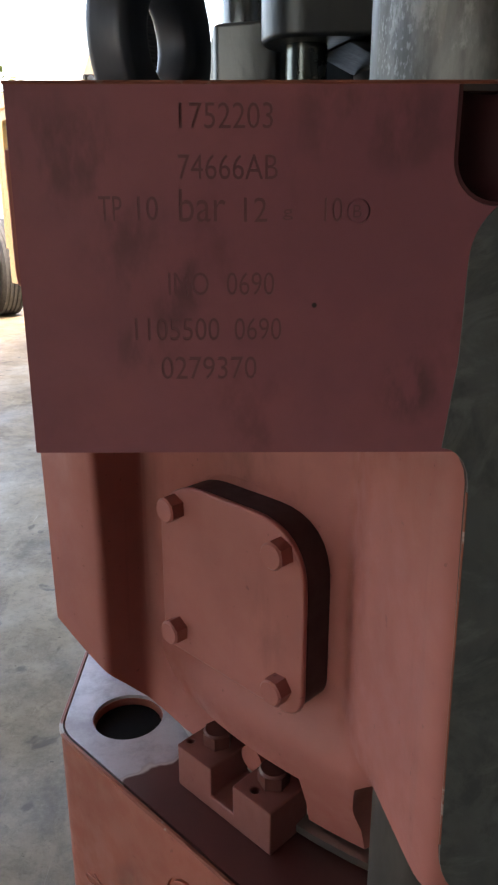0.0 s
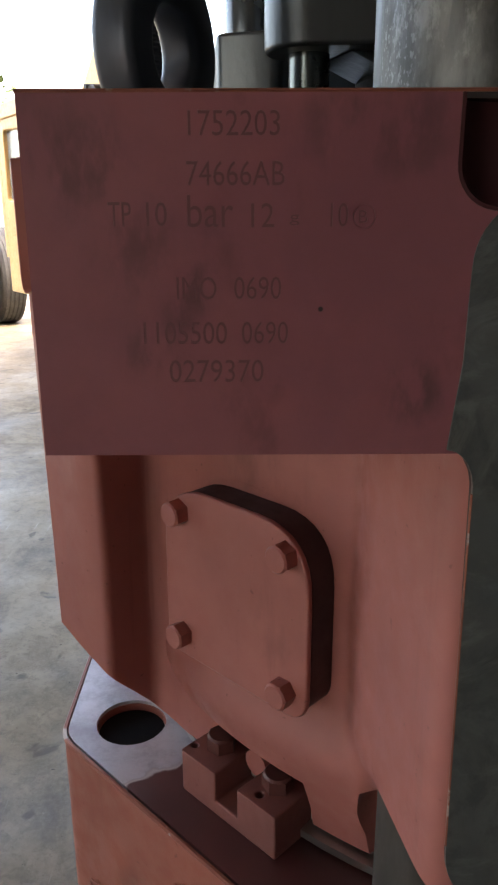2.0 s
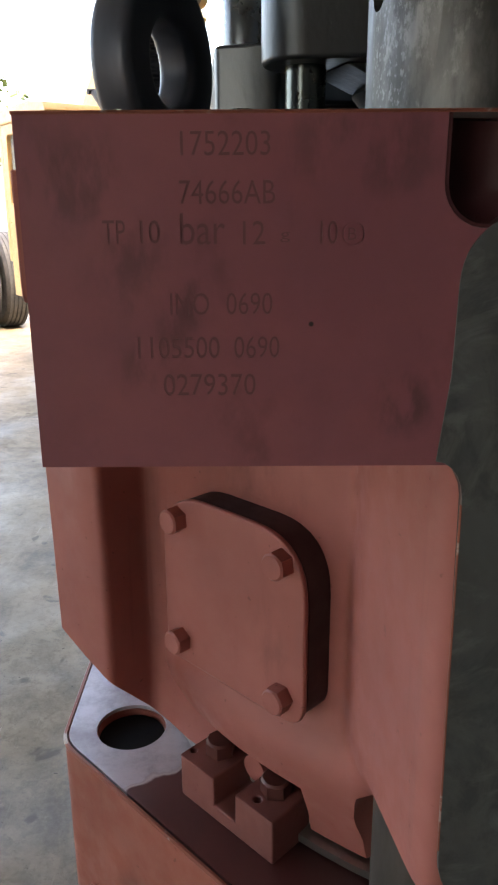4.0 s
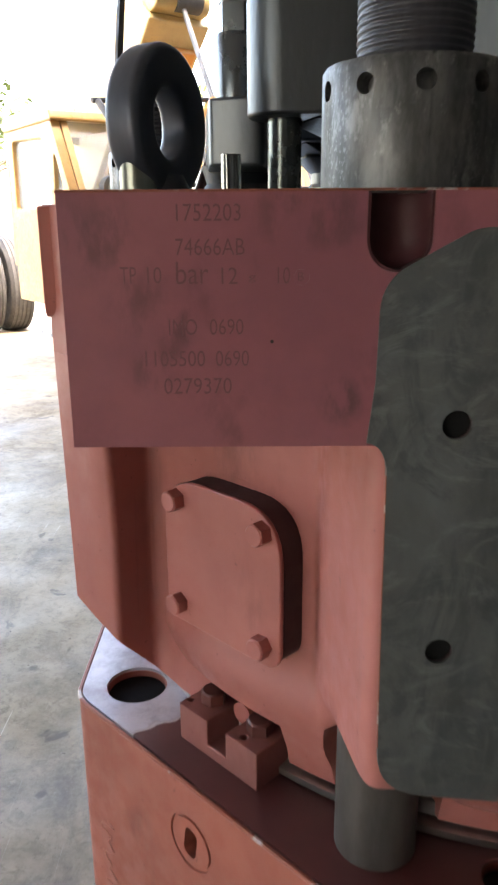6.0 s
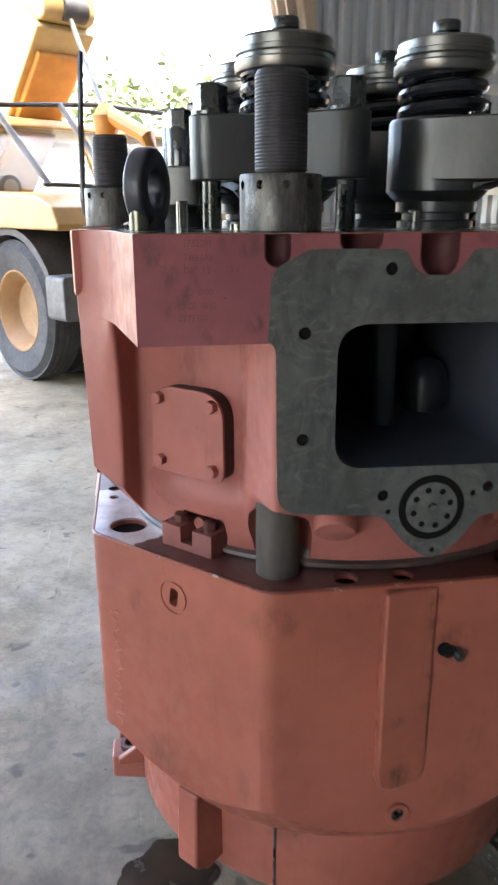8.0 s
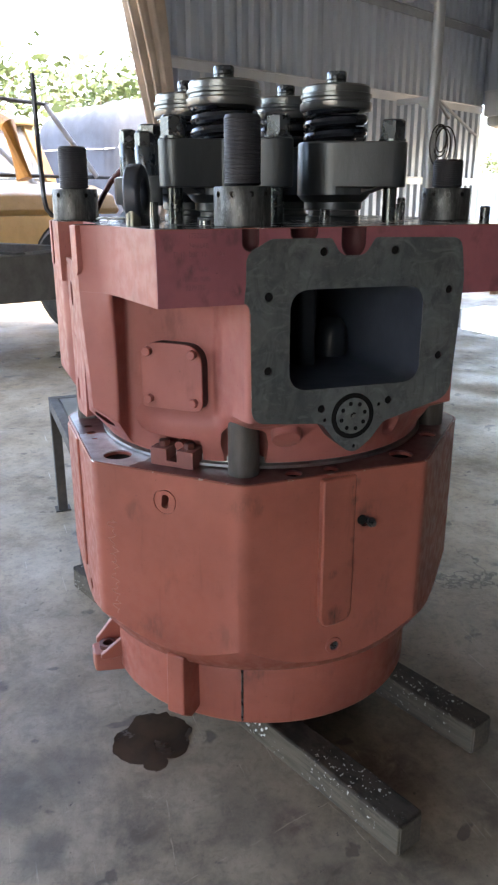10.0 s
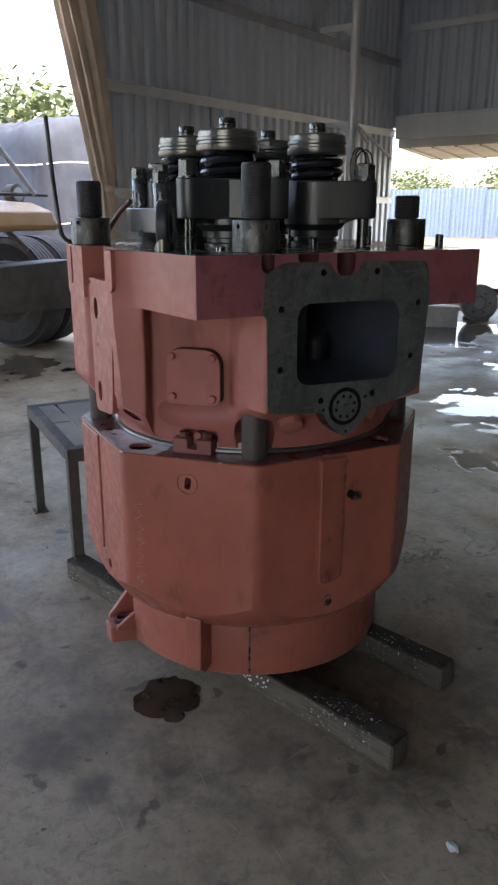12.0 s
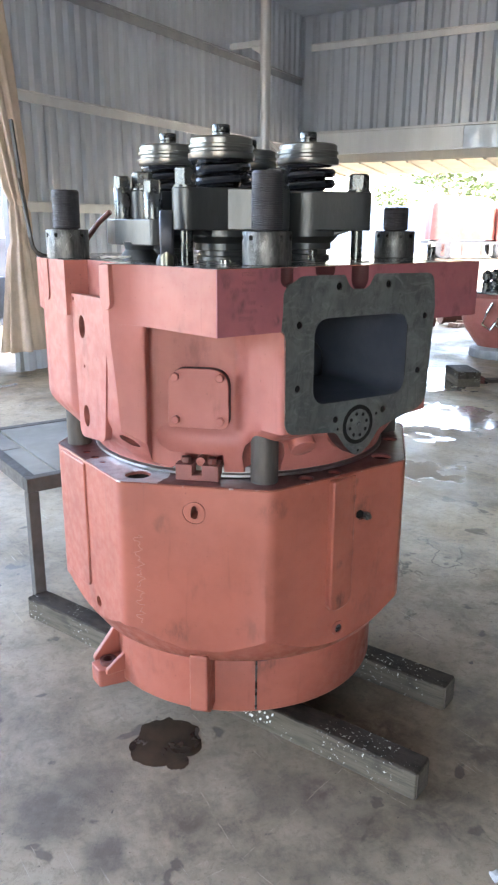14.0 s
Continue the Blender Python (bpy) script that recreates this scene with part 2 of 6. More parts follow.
def floor_concrete():
    m = Mat("worn_workshop_concrete", (0.3, 0.29, 0.28), 0.6, 0.0, 0.35)
    a = m.mix(m.ramp(m.noise(1.1, 8, 0.62), 0.36, 0.64), (0.15, 0.132, 0.105), (0.31, 0.28, 0.228))
    a = m.mix(m.ramp(m.noise(6.5, 7, 0.68, m.space((1, 1, 1), (0, 0, 0.9), (3, 1, 0))), 0.38, 0.70, 0.0, 0.6), a, (0.355, 0.32, 0.265))
    b = m.mix(m.ramp(m.noise(3.0, 8, 0.7, m.space((1, 0.6, 1), (0, 0, 0.5)), 0.6), 0.50, 0.70, 0.0, 0.7), a, (0.085, 0.075, 0.061))
    grain = m.ramp(m.noise(85, 4, 0.7), 0.40, 0.66, 0.0, 0.28)
    b = m.mix(grain, b, (0.27, 0.245, 0.205))
    grit = m.ramp(m.noise(55, 5, 0.75, m.space((1, 1, 1), (0, 0, 0.3), (5, 5, 0))), 0.55, 0.68, 0.0, 0.40)
    b = m.mix(grit, b, (0.10, 0.09, 0.075))
    blot = m.ramp(m.noise(7.5, 4, 0.5, m.space((1, 1, 1), (0, 0, 0), (1, 8, 0)), 0.4), 0.64, 0.69, 0.0, 0.65)
    b = m.mix(blot, b, (0.045, 0.042, 0.04))
    pale = m.ramp(m.noise(9.0, 8, 0.75, m.space((1, 1, 1), (0, 0, 0.2), (4, 3, 0))), 0.60, 0.70, 0.0, 0.4)
    b = m.mix(pale, b, (0.40, 0.37, 0.32))
    mott = m.ramp(m.noise(24, 6, 0.75, m.space((1, 1, 1), (0, 0, 0.4), (2, 7, 0)), 0.5), 0.46, 0.66, 0.0, 0.38)
    b = m.mix(mott, b, (0.085, 0.076, 0.063))
    crack_n = m.t.nodes.new("ShaderNodeTexVoronoi")
    crack_n.feature = "DISTANCE_TO_EDGE"
    crack_n.inputs["Scale"].default_value = 0.55
    warp = m.t.nodes.new("ShaderNodeVectorMath")
    warp.operation = "ADD"
    wn3 = m.node("ShaderNodeTexNoise", Scale=3.0, Detail=6.0)
    m.link(m.co, wn3.inputs["Vector"])
    m.link(m.co, warp.inputs[0])
    m.link(wn3.outputs["Color"], warp.inputs[1])
    m.link(warp.outputs[0], crack_n.inputs["Vector"])
    crack = m.math("MULTIPLY", m.ramp(crack_n.outputs["Distance"], 0.0, 0.006, 1.0, 0.0), m.ramp(m.noise(0.7, 2), 0.48, 0.6))
    b = m.mix(m.math("MULTIPLY", crack, 0.7), b, (0.03, 0.027, 0.024))
    scratch = m.math("MULTIPLY", m.ramp(m.noise(5, 3, 0.5, m.space((22, 0.5, 1), (0, 0, 0.7))), 0.66, 0.69, 0.0, 1.0), m.ramp(m.noise(2.2, 3), 0.5, 0.6))
    b = m.mix(m.math("MULTIPLY", scratch, 0.5), b, (0.5, 0.49, 0.47))
    speck = m.ramp(m.noise(42, 3, 0.6), 0.69, 0.74, 0.0, 0.8)
    b = m.mix(speck, b, (0.03, 0.028, 0.026))
    spot = m.ramp(m.noise(16, 2, 0.5), 0.74, 0.77, 0.0, 0.8)
    b = m.mix(spot, b, (0.045, 0.042, 0.04))
    wet = m.math("MAXIMUM", m.ball((3.6, 2.85, 0), 0.46, 0.05, 1.5, 2.8), m.ball((2.5, 2.0, 0), 0.18, 0.05, 0.9, 5.0))
    wet = m.math("MAXIMUM", wet, m.ball((0.6, 6.2, 0), 0.35, 0.1, 1.8, 2.2))
    wet = m.math("MAXIMUM", wet, m.ball((4.9, 3.9, 0), 0.4, 0.05, 1.6, 1.6))
    wet = m.math("MAXIMUM", wet, m.ball((5.6, 6.2, 0), 1.0, 0.1, 2.6, 1.2))
    wet = m.math("MAXIMUM", wet, m.ball((-3.2, 5.2, 0), 0.5, 0.1, 2.2, 1.6))
    b = m.mix(m.math("MULTIPLY", wet, 0.6), b, (0.06, 0.056, 0.052))
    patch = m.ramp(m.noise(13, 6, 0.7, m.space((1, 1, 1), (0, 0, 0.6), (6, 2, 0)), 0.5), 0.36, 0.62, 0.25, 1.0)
    # Dark ragged patches at set places, strongest between the two beams.
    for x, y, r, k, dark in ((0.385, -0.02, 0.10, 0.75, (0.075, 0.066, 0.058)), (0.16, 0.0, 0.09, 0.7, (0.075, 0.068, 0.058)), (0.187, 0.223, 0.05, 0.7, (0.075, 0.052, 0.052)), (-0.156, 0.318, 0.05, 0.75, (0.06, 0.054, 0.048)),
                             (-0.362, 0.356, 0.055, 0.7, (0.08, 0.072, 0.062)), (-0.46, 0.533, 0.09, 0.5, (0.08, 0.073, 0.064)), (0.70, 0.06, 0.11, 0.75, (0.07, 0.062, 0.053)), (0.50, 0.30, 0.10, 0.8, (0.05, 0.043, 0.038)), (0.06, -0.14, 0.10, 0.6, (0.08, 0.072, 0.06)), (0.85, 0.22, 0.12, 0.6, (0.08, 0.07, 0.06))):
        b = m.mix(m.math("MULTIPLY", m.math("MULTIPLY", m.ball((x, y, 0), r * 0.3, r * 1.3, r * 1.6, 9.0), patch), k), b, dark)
    for (x0, y0), (x1, y1) in (((-0.074, 0.40), (-0.109, 0.155)), ((-0.109, 0.155), (-0.06, -0.05)), ((0.30, 0.25), (-0.109, 0.155)), ((-0.109, 0.155), (-0.44, 0.16)), ((0.141, 0.463), (0.139, 0.316)), ((-0.51, 0.48), (-0.505, 0.17)), ((0.50, -0.09), (0.489, -0.2)), ((0.30, 0.25), (0.36, 0.0))):
        length = math.hypot(x1 - x0, y1 - y0)
        along_it = m.t.nodes.new("ShaderNodeVectorMath")
        across = m.t.nodes.new("ShaderNodeVectorMath")
        along_it.operation = across.operation = "DOT_PRODUCT"
        ux, uy = (x1 - x0) / length, (y1 - y0) / length
        along_it.inputs[1].default_value, across.inputs[1].default_value = (ux, uy, 0), (-uy, ux, 0)
        m.link(m.co, along_it.inputs[0])
        m.link(m.co, across.inputs[0])
        off = m.math("ABSOLUTE", m.math("ADD", m.math("SUBTRACT", across.outputs["Value"], -uy * x0 + ux * y0), m.math("MULTIPLY", m.math("SUBTRACT", m.noise(9, 3), 0.5), 0.03)), 0)
        mid = m.math("ABSOLUTE", m.math("SUBTRACT", along_it.outputs["Value"], ux * (x0 + x1) / 2 + uy * (y0 + y1) / 2), 0)
        mark = m.math("MULTIPLY", m.ramp(off, 0.0005, 0.0020, 0.5, 0.0), m.ramp(mid, length * 0.46, length * 0.53, 1.0, 0.0))
        b = m.mix(m.math("MULTIPLY", mark, m.ramp(m.noise(25, 5), 0.44, 0.60)), b, (0.42, 0.385, 0.33))
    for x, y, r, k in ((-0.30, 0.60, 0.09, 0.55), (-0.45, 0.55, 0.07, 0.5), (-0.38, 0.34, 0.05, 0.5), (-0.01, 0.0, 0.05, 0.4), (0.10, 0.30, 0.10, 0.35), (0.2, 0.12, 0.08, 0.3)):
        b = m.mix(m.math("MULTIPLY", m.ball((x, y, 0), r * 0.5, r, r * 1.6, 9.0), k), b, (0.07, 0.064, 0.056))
    # Whole colour turned down round the jacket and up farther out.
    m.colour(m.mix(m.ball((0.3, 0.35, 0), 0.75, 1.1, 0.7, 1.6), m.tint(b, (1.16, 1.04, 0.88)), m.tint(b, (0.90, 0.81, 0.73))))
    sheen = m.ramp(m.noise(2.1, 7, 0.62, m.space((1, 1, 1), (0, 0, 0), (9, 2, 0))), 0.35, 0.68, 0.40, 0.75)
    m.rough(m.mix(wet, sheen, (0.10, 0.10, 0.10)))
    dry = m.math("SUBTRACT", 1.0, wet)
    m.bump(m.math("MULTIPLY", m.math("ADD", m.noise(14, 7, 0.68), m.math("MULTIPLY", m.noise(150, 3), 0.35)), dry), 0.45, 0.004)
    return m.m


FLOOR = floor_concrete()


def earth():
    m = Mat("dry_yellow_yard_earth", (0.42, 0.33, 0.2), 0.95)
    c = m.mix(m.ramp(m.noise(0.35, 7, 0.65), 0.35, 0.65), (0.16, 0.13, 0.083), (0.12, 0.10, 0.065))
    m.colour(m.mix(m.ramp(m.noise(0.8, 6, 0.7), 0.56, 0.68), c, (0.12, 0.14, 0.045)))
    m.bump(m.noise(6, 6), 0.6, 0.03)
    return m.m


EARTH = earth()


def timber(name, a, b, rough=0.75, speck=0.0, oil=None):
    m = Mat(name, a, rough)
    g = m.noise(9, 6, 0.65, m.space((9, 0.7, 9)))
    c = m.mix(m.ramp(g, 0.35, 0.68), a, b)
    c = m.mix(m.ramp(m.noise(7, 5), 0.55, 0.72, 0, 0.7), c, tuple(v * 0.35 for v in a))
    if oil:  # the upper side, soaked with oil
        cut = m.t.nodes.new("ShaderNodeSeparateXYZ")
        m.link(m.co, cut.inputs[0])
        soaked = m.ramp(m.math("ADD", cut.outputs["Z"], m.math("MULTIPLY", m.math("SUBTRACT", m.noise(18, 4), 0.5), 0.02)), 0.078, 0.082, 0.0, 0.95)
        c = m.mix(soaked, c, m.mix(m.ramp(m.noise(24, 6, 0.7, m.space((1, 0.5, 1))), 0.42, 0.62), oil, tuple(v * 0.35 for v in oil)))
    if speck:
        dust = m.math("MULTIPLY", m.ramp(m.noise(90, 3, 0.6), 0.62, 0.66), m.ramp(m.noise(6, 3), 0.46, 0.58))
        c = m.mix(m.math("MULTIPLY", dust, speck), c, (0.55, 0.54, 0.5))
    m.colour(c)
    m.bump(g, 0.6, 0.002)
    return m.m


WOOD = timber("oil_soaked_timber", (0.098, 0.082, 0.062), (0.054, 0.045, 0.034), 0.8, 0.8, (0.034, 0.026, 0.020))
WOOD.node_tree.nodes["Principled BSDF"].inputs["Specular IOR Level"].default_value = 0.25
WOOD_RAW = timber("sawn_timber_end", (0.085, 0.070, 0.052), (0.052, 0.043, 0.033))


def sheet(name, a, b, rough=0.5, metal=0.3):
    m = Mat(name, a, rough, metal)
    streak = m.noise(2.2, 6, 0.6, m.space((1, 1, 0.12)))
    c = m.mix(m.ramp(streak, 0.35, 0.68), a, b)
    m.colour(m.mix(m.ramp(m.noise(5, 6, 0.7), 0.62, 0.78, 0, 0.4), c, tuple(v * 0.55 for v in a)))
    m.rough(m.ramp(m.noise(8, 4), 0.3, 0.7, rough - 0.1, rough + 0.15))
    return m.m


SHEET = sheet("grey_corrugated_sheet", (0.53, 0.59, 0.67), (0.455, 0.51, 0.585), 0.45)
STEEL_GREY = sheet("grey_painted_steel", (0.70, 0.72, 0.74), (0.60, 0.62, 0.64), 0.45)
SOFFIT = sheet("cream_soffit_sheet", (0.58, 0.555, 0.49), (0.47, 0.45, 0.40), 0.7, 0.0)
BLOCKER_WALL = sheet("dark_blocker_wall", (0.16, 0.165, 0.17), (0.12, 0.125, 0.13), 0.8, 0.0)
YELLOW = paint("faded_yellow_vehicle_paint", (0.45, 0.27, 0.10), (0.39, 0.23, 0.08), 0.35, (0.2, 0.12, 0.05), 0.68, 0.0002)
ORANGE = paint("orange_boom_paint", (0.62, 0.26, 0.05), (0.52, 0.21, 0.04), 0.4, (0.2, 0.1, 0.04), 0.7, 0.0002)
CREAM = paint("cream_boom_paint", (0.52, 0.36, 0.15), (0.45, 0.31, 0.12), 0.4, (0.3, 0.22, 0.12), 0.7, 0.0002)
RUBBER = paint("dusty_tyre_rubber", (0.032, 0.032, 0.034), (0.05, 0.049, 0.048), 0.75, (0.09, 0.085, 0.08), 0.55, 0.001)
CHASSIS = paint("grimy_chassis_steel", (0.045, 0.043, 0.042), (0.075, 0.07, 0.066), 0.6, (0.03, 0.028, 0.026), 0.6, 0.001)
BUMPER = paint("dirty_grey_bumper", (0.125, 0.12, 0.115), (0.085, 0.08, 0.076), 0.55, (0.07, 0.066, 0.06), 0.56, 0.001)
BENCH_STEEL = paint("dark_bench_steel", (0.068, 0.060, 0.053), (0.045, 0.040, 0.036), 0.75, (0.12, 0.1, 0.08), 0.6, 0.0004)
GREY_STEEL = paint("grey_weathered_steel", (0.24, 0.25, 0.26), (0.17, 0.175, 0.18), 0.5, (0.1, 0.07, 0.05), 0.6, 0.0005)
WHITE = paint("white_paint", (0.7, 0.7, 0.68), (0.6, 0.6, 0.58), 0.5, (0.3, 0.28, 0.25), 0.66, 0.0003)
BLUE = paint("pale_blue_fence_paint", (0.165, 0.225, 0.30), (0.145, 0.20, 0.265), 0.6, (0.3, 0.36, 0.4), 0.66, 0.0005)
AMBER = Mat("amber_lens", (0.8, 0.12, 0.01), 0.2).m
LENS = Mat("lamp_lens", (0.30, 0.30, 0.28), 0.15, 0.3).m


def cloth(name, a, b, scale=3.0):
    m = Mat(name, a, 0.85)
    m.colour(m.mix(m.ramp(m.noise(scale, 6, 0.65), 0.35, 0.68), a, b))
    m.bump(m.noise(scale * 14, 4), 0.3, 0.004)
    return m.m


TARP = cloth("beige_canvas_tarpaulin", (0.66, 0.54, 0.445), (0.50, 0.42, 0.34))
GREY_TARP = cloth("blue_grey_tarpaulin", (0.045, 0.056, 0.078), (0.028, 0.036, 0.051), 1.6)


def leaf_mat():
    m = Mat("sunlit_leaves", (0.1, 0.16, 0.03), 0.6)
    info = m.t.nodes.new("ShaderNodeNewGeometry").outputs["Random Per Island"]
    m.colour(m.mix(info, (0.085, 0.115, 0.034), (0.045, 0.07, 0.02)))
    return m.m


LEAF = leaf_mat()
BARK = timber("grey_bark", (0.16, 0.12, 0.09), (0.09, 0.07, 0.05))


def glass():
    m = bpy.data.materials.new("window_glass")
    m.use_nodes = True
    p = m.node_tree.nodes["Principled BSDF"]
    p.inputs["Base Color"].default_value = (0.80, 0.86, 0.86, 1)
    p.inputs["Roughness"].default_value = 0.03
    p.inputs["Transmission Weight"].default_value = 0.85
    p.inputs["IOR"].default_value = 1.2
    return m


GLASS = glass()


def oil_mat():
    m = Mat("oil_puddle", (0.045, 0.032, 0.022), 0.12)
    m.colour(m.mix(m.ramp(m.noise(9, 5), 0.35, 0.7), (0.05, 0.035, 0.024), (0.022, 0.017, 0.013)))
    m.rough(m.ramp(m.noise(14, 4), 0.35, 0.7, 0.08, 0.3))
    return m.m


OIL = oil_mat()

# ---- mesh helpers ----


def thing(name, at, label, category, group="", kind="", rz=0.0):
    e = new(name)
    e.empty_display_size = 0.05
    e.matrix_basis = pose(*at, 0, 0, rz)
    return tagged(e, label, category, group, kind)


def root_of(ob):
    while ob.parent:
        ob = ob.parent
    return ob


def finish(bm, mat, name, smooth=0.6):
    """A mesh from bm: smooth but for edges sharper than the angle."""
    bmesh.ops.recalc_face_normals(bm, faces=bm.faces)
    for f in bm.faces:
        f.smooth = smooth > 0
    for e in bm.edges:
        e.smooth = len(e.link_faces) != 2 or e.calc_face_angle(0.0) < smooth
    me = bpy.data.meshes.new(name)
    bm.to_mesh(me)
    bm.free()
    for m in mat if isinstance(mat, (list, tuple)) else (mat,):
        me.materials.append(m)
    return me


def part(name, bm, mat, parent, label="", bevel=0.0, world_space=True, smooth=0.6, segments=2):
    """bm as one mesh object under a thing or a part. bm is in world metres, or in the thing's own space."""
    if world_space:
        bm.transform(root_of(parent).matrix_basis.inverted())
    ob = new(name, finish(bm, mat, name, smooth))
    ob.parent = parent
    if label:
        tagged(ob, label)
    if bevel:
        b = ob.modifiers.new("bevel", "BEVEL")
        b.width, b.segments, b.limit_method, b.angle_limit = bevel, segments, "ANGLE", radians(38)
        b.harden_normals = True
    return ob


def solo(name, bm, mat, label, category, kind="", group="", bevel=0.0, at=(0, 0, 0), smooth=0.6):
    """bm, in world metres, as one top-level mesh with its origin at a place."""
    bm.transform(Matrix.Translation(at).inverted())
    ob = new(name, finish(bm, mat, name, smooth))
    ob.location = at
    if bevel:
        b = ob.modifiers.new("bevel", "BEVEL")
        b.width, b.segments, b.limit_method, b.angle_limit = bevel, 2, "ANGLE", radians(38)
    return tagged(ob, label, category, group, kind)


def joined(*bms):
    out = bms[0]
    for b in bms[1:]:
        me = bpy.data.meshes.new("tmp")
        b.to_mesh(me)
        b.free()
        out.from_mesh(me)
        bpy.data.meshes.remove(me)
    return out


def prism(points, z0, z1):
    """Upright prism over a closed outline."""
    bm = bmesh.new()
    lo = [bm.verts.new((x, y, z0)) for x, y in points]
    hi = [bm.verts.new((x, y, z1)) for x, y in points]
    n = len(points)
    bm.faces.new(lo[::-1])
    bm.faces.new(hi)
    for i in range(n):
        bm.faces.new((lo[i], lo[(i + 1) % n], hi[(i + 1) % n], hi[i]))
    return bm


def slab(points, y0, y1):
    """A prism of an outline in x and z, from y0 back to y1."""
    bm = prism([(x, z) for x, z in points], 0, 1)
    for v in bm.verts:
        x, z, k = v.co
        v.co = (x, y0 + (y1 - y0) * k, z)
    return bm


def box(x0, x1, y0, y1, z0, z1):
    return prism([(x0, y0), (x1, y0), (x1, y1), (x0, y1)], z0, z1)


def rounded(points, radii, seg=6):
    """A closed outline with its corners rounded. radii: one, or one a corner."""
    n, out = len(points), []
    for i, p in enumerate(points):
        r = radii[i] if isinstance(radii, (list, tuple)) else radii
        p, a, b = Vector(p), Vector(points[i - 1]), Vector(points[(i + 1) % n])
        if r <= 0:
            out.append(tuple(p))
            continue
        da, db = (a - p).normalized(), (b - p).normalized()
        ang = da.angle(db)
        cut = min(r / math.tan(ang / 2), 0.49 * (a - p).length, 0.49 * (b - p).length)
        s, e = p + da * cut, p + db * cut
        for k in range(seg + 1):
            u = k / seg
            out.append(tuple(s * (1 - u) ** 2 + p * 2 * u * (1 - u) + e * u * u))
    return out


def ring_points(x, y, r, n=32, squash=1.0):
    return [(x + r * math.cos(math.tau * k / n), y + r * squash * math.sin(math.tau * k / n)) for k in range(n)]


def cyl(x, y, z0, z1, r, n=32):
    return prism(ring_points(x, y, r, n), z0, z1)


def rod(a, b, r, n=16, r2=None):
    """A cylinder or cone from a to b."""
    a, b = Vector(a), Vector(b)
    bm = prism(ring_points(0, 0, 1, n), 0, 1)
    r2 = r if r2 is None else r2
    length = (b - a).length
    for v in bm.verts:
        k = r + (r2 - r) * v.co.z
        v.co = (v.co.x * k, v.co.y * k, v.co.z * length)
    bm.transform(Matrix.Translation(a) @ (b - a).to_track_quat("Z", "Y").to_matrix().to_4x4())
    return bm


def turned(x, y, profile, n=48):
    """A body turned round an upright axis from (radius, z) pairs, bottom to top."""
    bm = bmesh.new()
    rings = []
    for r, z in profile:
        rings.append([bm.verts.new((x + max(r, 1e-4) * math.cos(math.tau * k / n), y + max(r, 1e-4) * math.sin(math.tau * k / n), z)) for k in range(n)])
    for a, b in zip(rings, rings[1:]):
        for k in range(n):
            bm.faces.new((a[k], a[(k + 1) % n], b[(k + 1) % n], b[k]))
    bm.faces.new(rings[0][::-1])
    bm.faces.new(rings[-1])
    return bm


def along(points, r, n=10, closed=False):
    """A round tube along points."""
    pts = [Vector(p) for p in points]
    bm, rings, m = bmesh.new(), [], len(pts)
    up = Vector((0, 0, 1))
    for i, p in enumerate(pts):
        if closed:
            d = pts[(i + 1) % m] - pts[i - 1]
        else:
            d = pts[min(i + 1, m - 1)] - pts[max(i - 1, 0)]
        d.normalize()
        side = d.cross(up if abs(d.z) < 0.95 else Vector((1, 0, 0))).normalized()
        top = side.cross(d)
        rings.append([bm.verts.new(p + r * (math.cos(math.tau * k / n) * side + math.sin(math.tau * k / n) * top)) for k in range(n)])
    for i in range(m if closed else m - 1):
        a, b = rings[i], rings[(i + 1) % m]
        for k in range(n):
            bm.faces.new((a[k], a[(k + 1) % n], b[(k + 1) % n], b[k]))
    if not closed:
        bm.faces.new(rings[0][::-1])
        bm.faces.new(rings[-1])
    return bm


def hexagon(x, y, z0, z1, r, turn=0.0, crown=0.003):
    """A hexagonal head or nut with a turned crown."""
    bm = prism([(x + r * math.cos(turn + math.tau * k / 6), y + r * math.sin(turn + math.tau * k / 6)) for k in range(6)], z0, z1 - crown)
    return joined(bm, turned(x, y, [(r * 0.93, z1 - crown), (r * 0.80, z1)], 24))


def place(bm, m):
    bm.transform(m)
    return bm


def boolean(base, cutters, op="DIFFERENCE"):
    """base with every cutter taken off (or added), as a new bmesh."""
    def temp(bm):
        bmesh.ops.recalc_face_normals(bm, faces=bm.faces)
        me = bpy.data.meshes.new("tmp")
        bm.to_mesh(me)
        bm.free()
        return new("tmp", me)

    a = temp(base)
    tools = [temp(c) for c in cutters]
    for tool in tools:
        mod = a.modifiers.new("cut", "BOOLEAN")
        mod.operation, mod.object, mod.solver = op, tool, "EXACT"
    bpy.context.view_layer.update()
    deps = bpy.context.evaluated_depsgraph_get()
    done = a.evaluated_get(deps)
    out = bmesh.new()
    out.from_mesh(done.to_mesh())
    done.to_mesh_clear()
    for o in [a, *tools]:
        me = o.data
        bpy.data.objects.remove(o)
        bpy.data.meshes.remove(me)
    return out


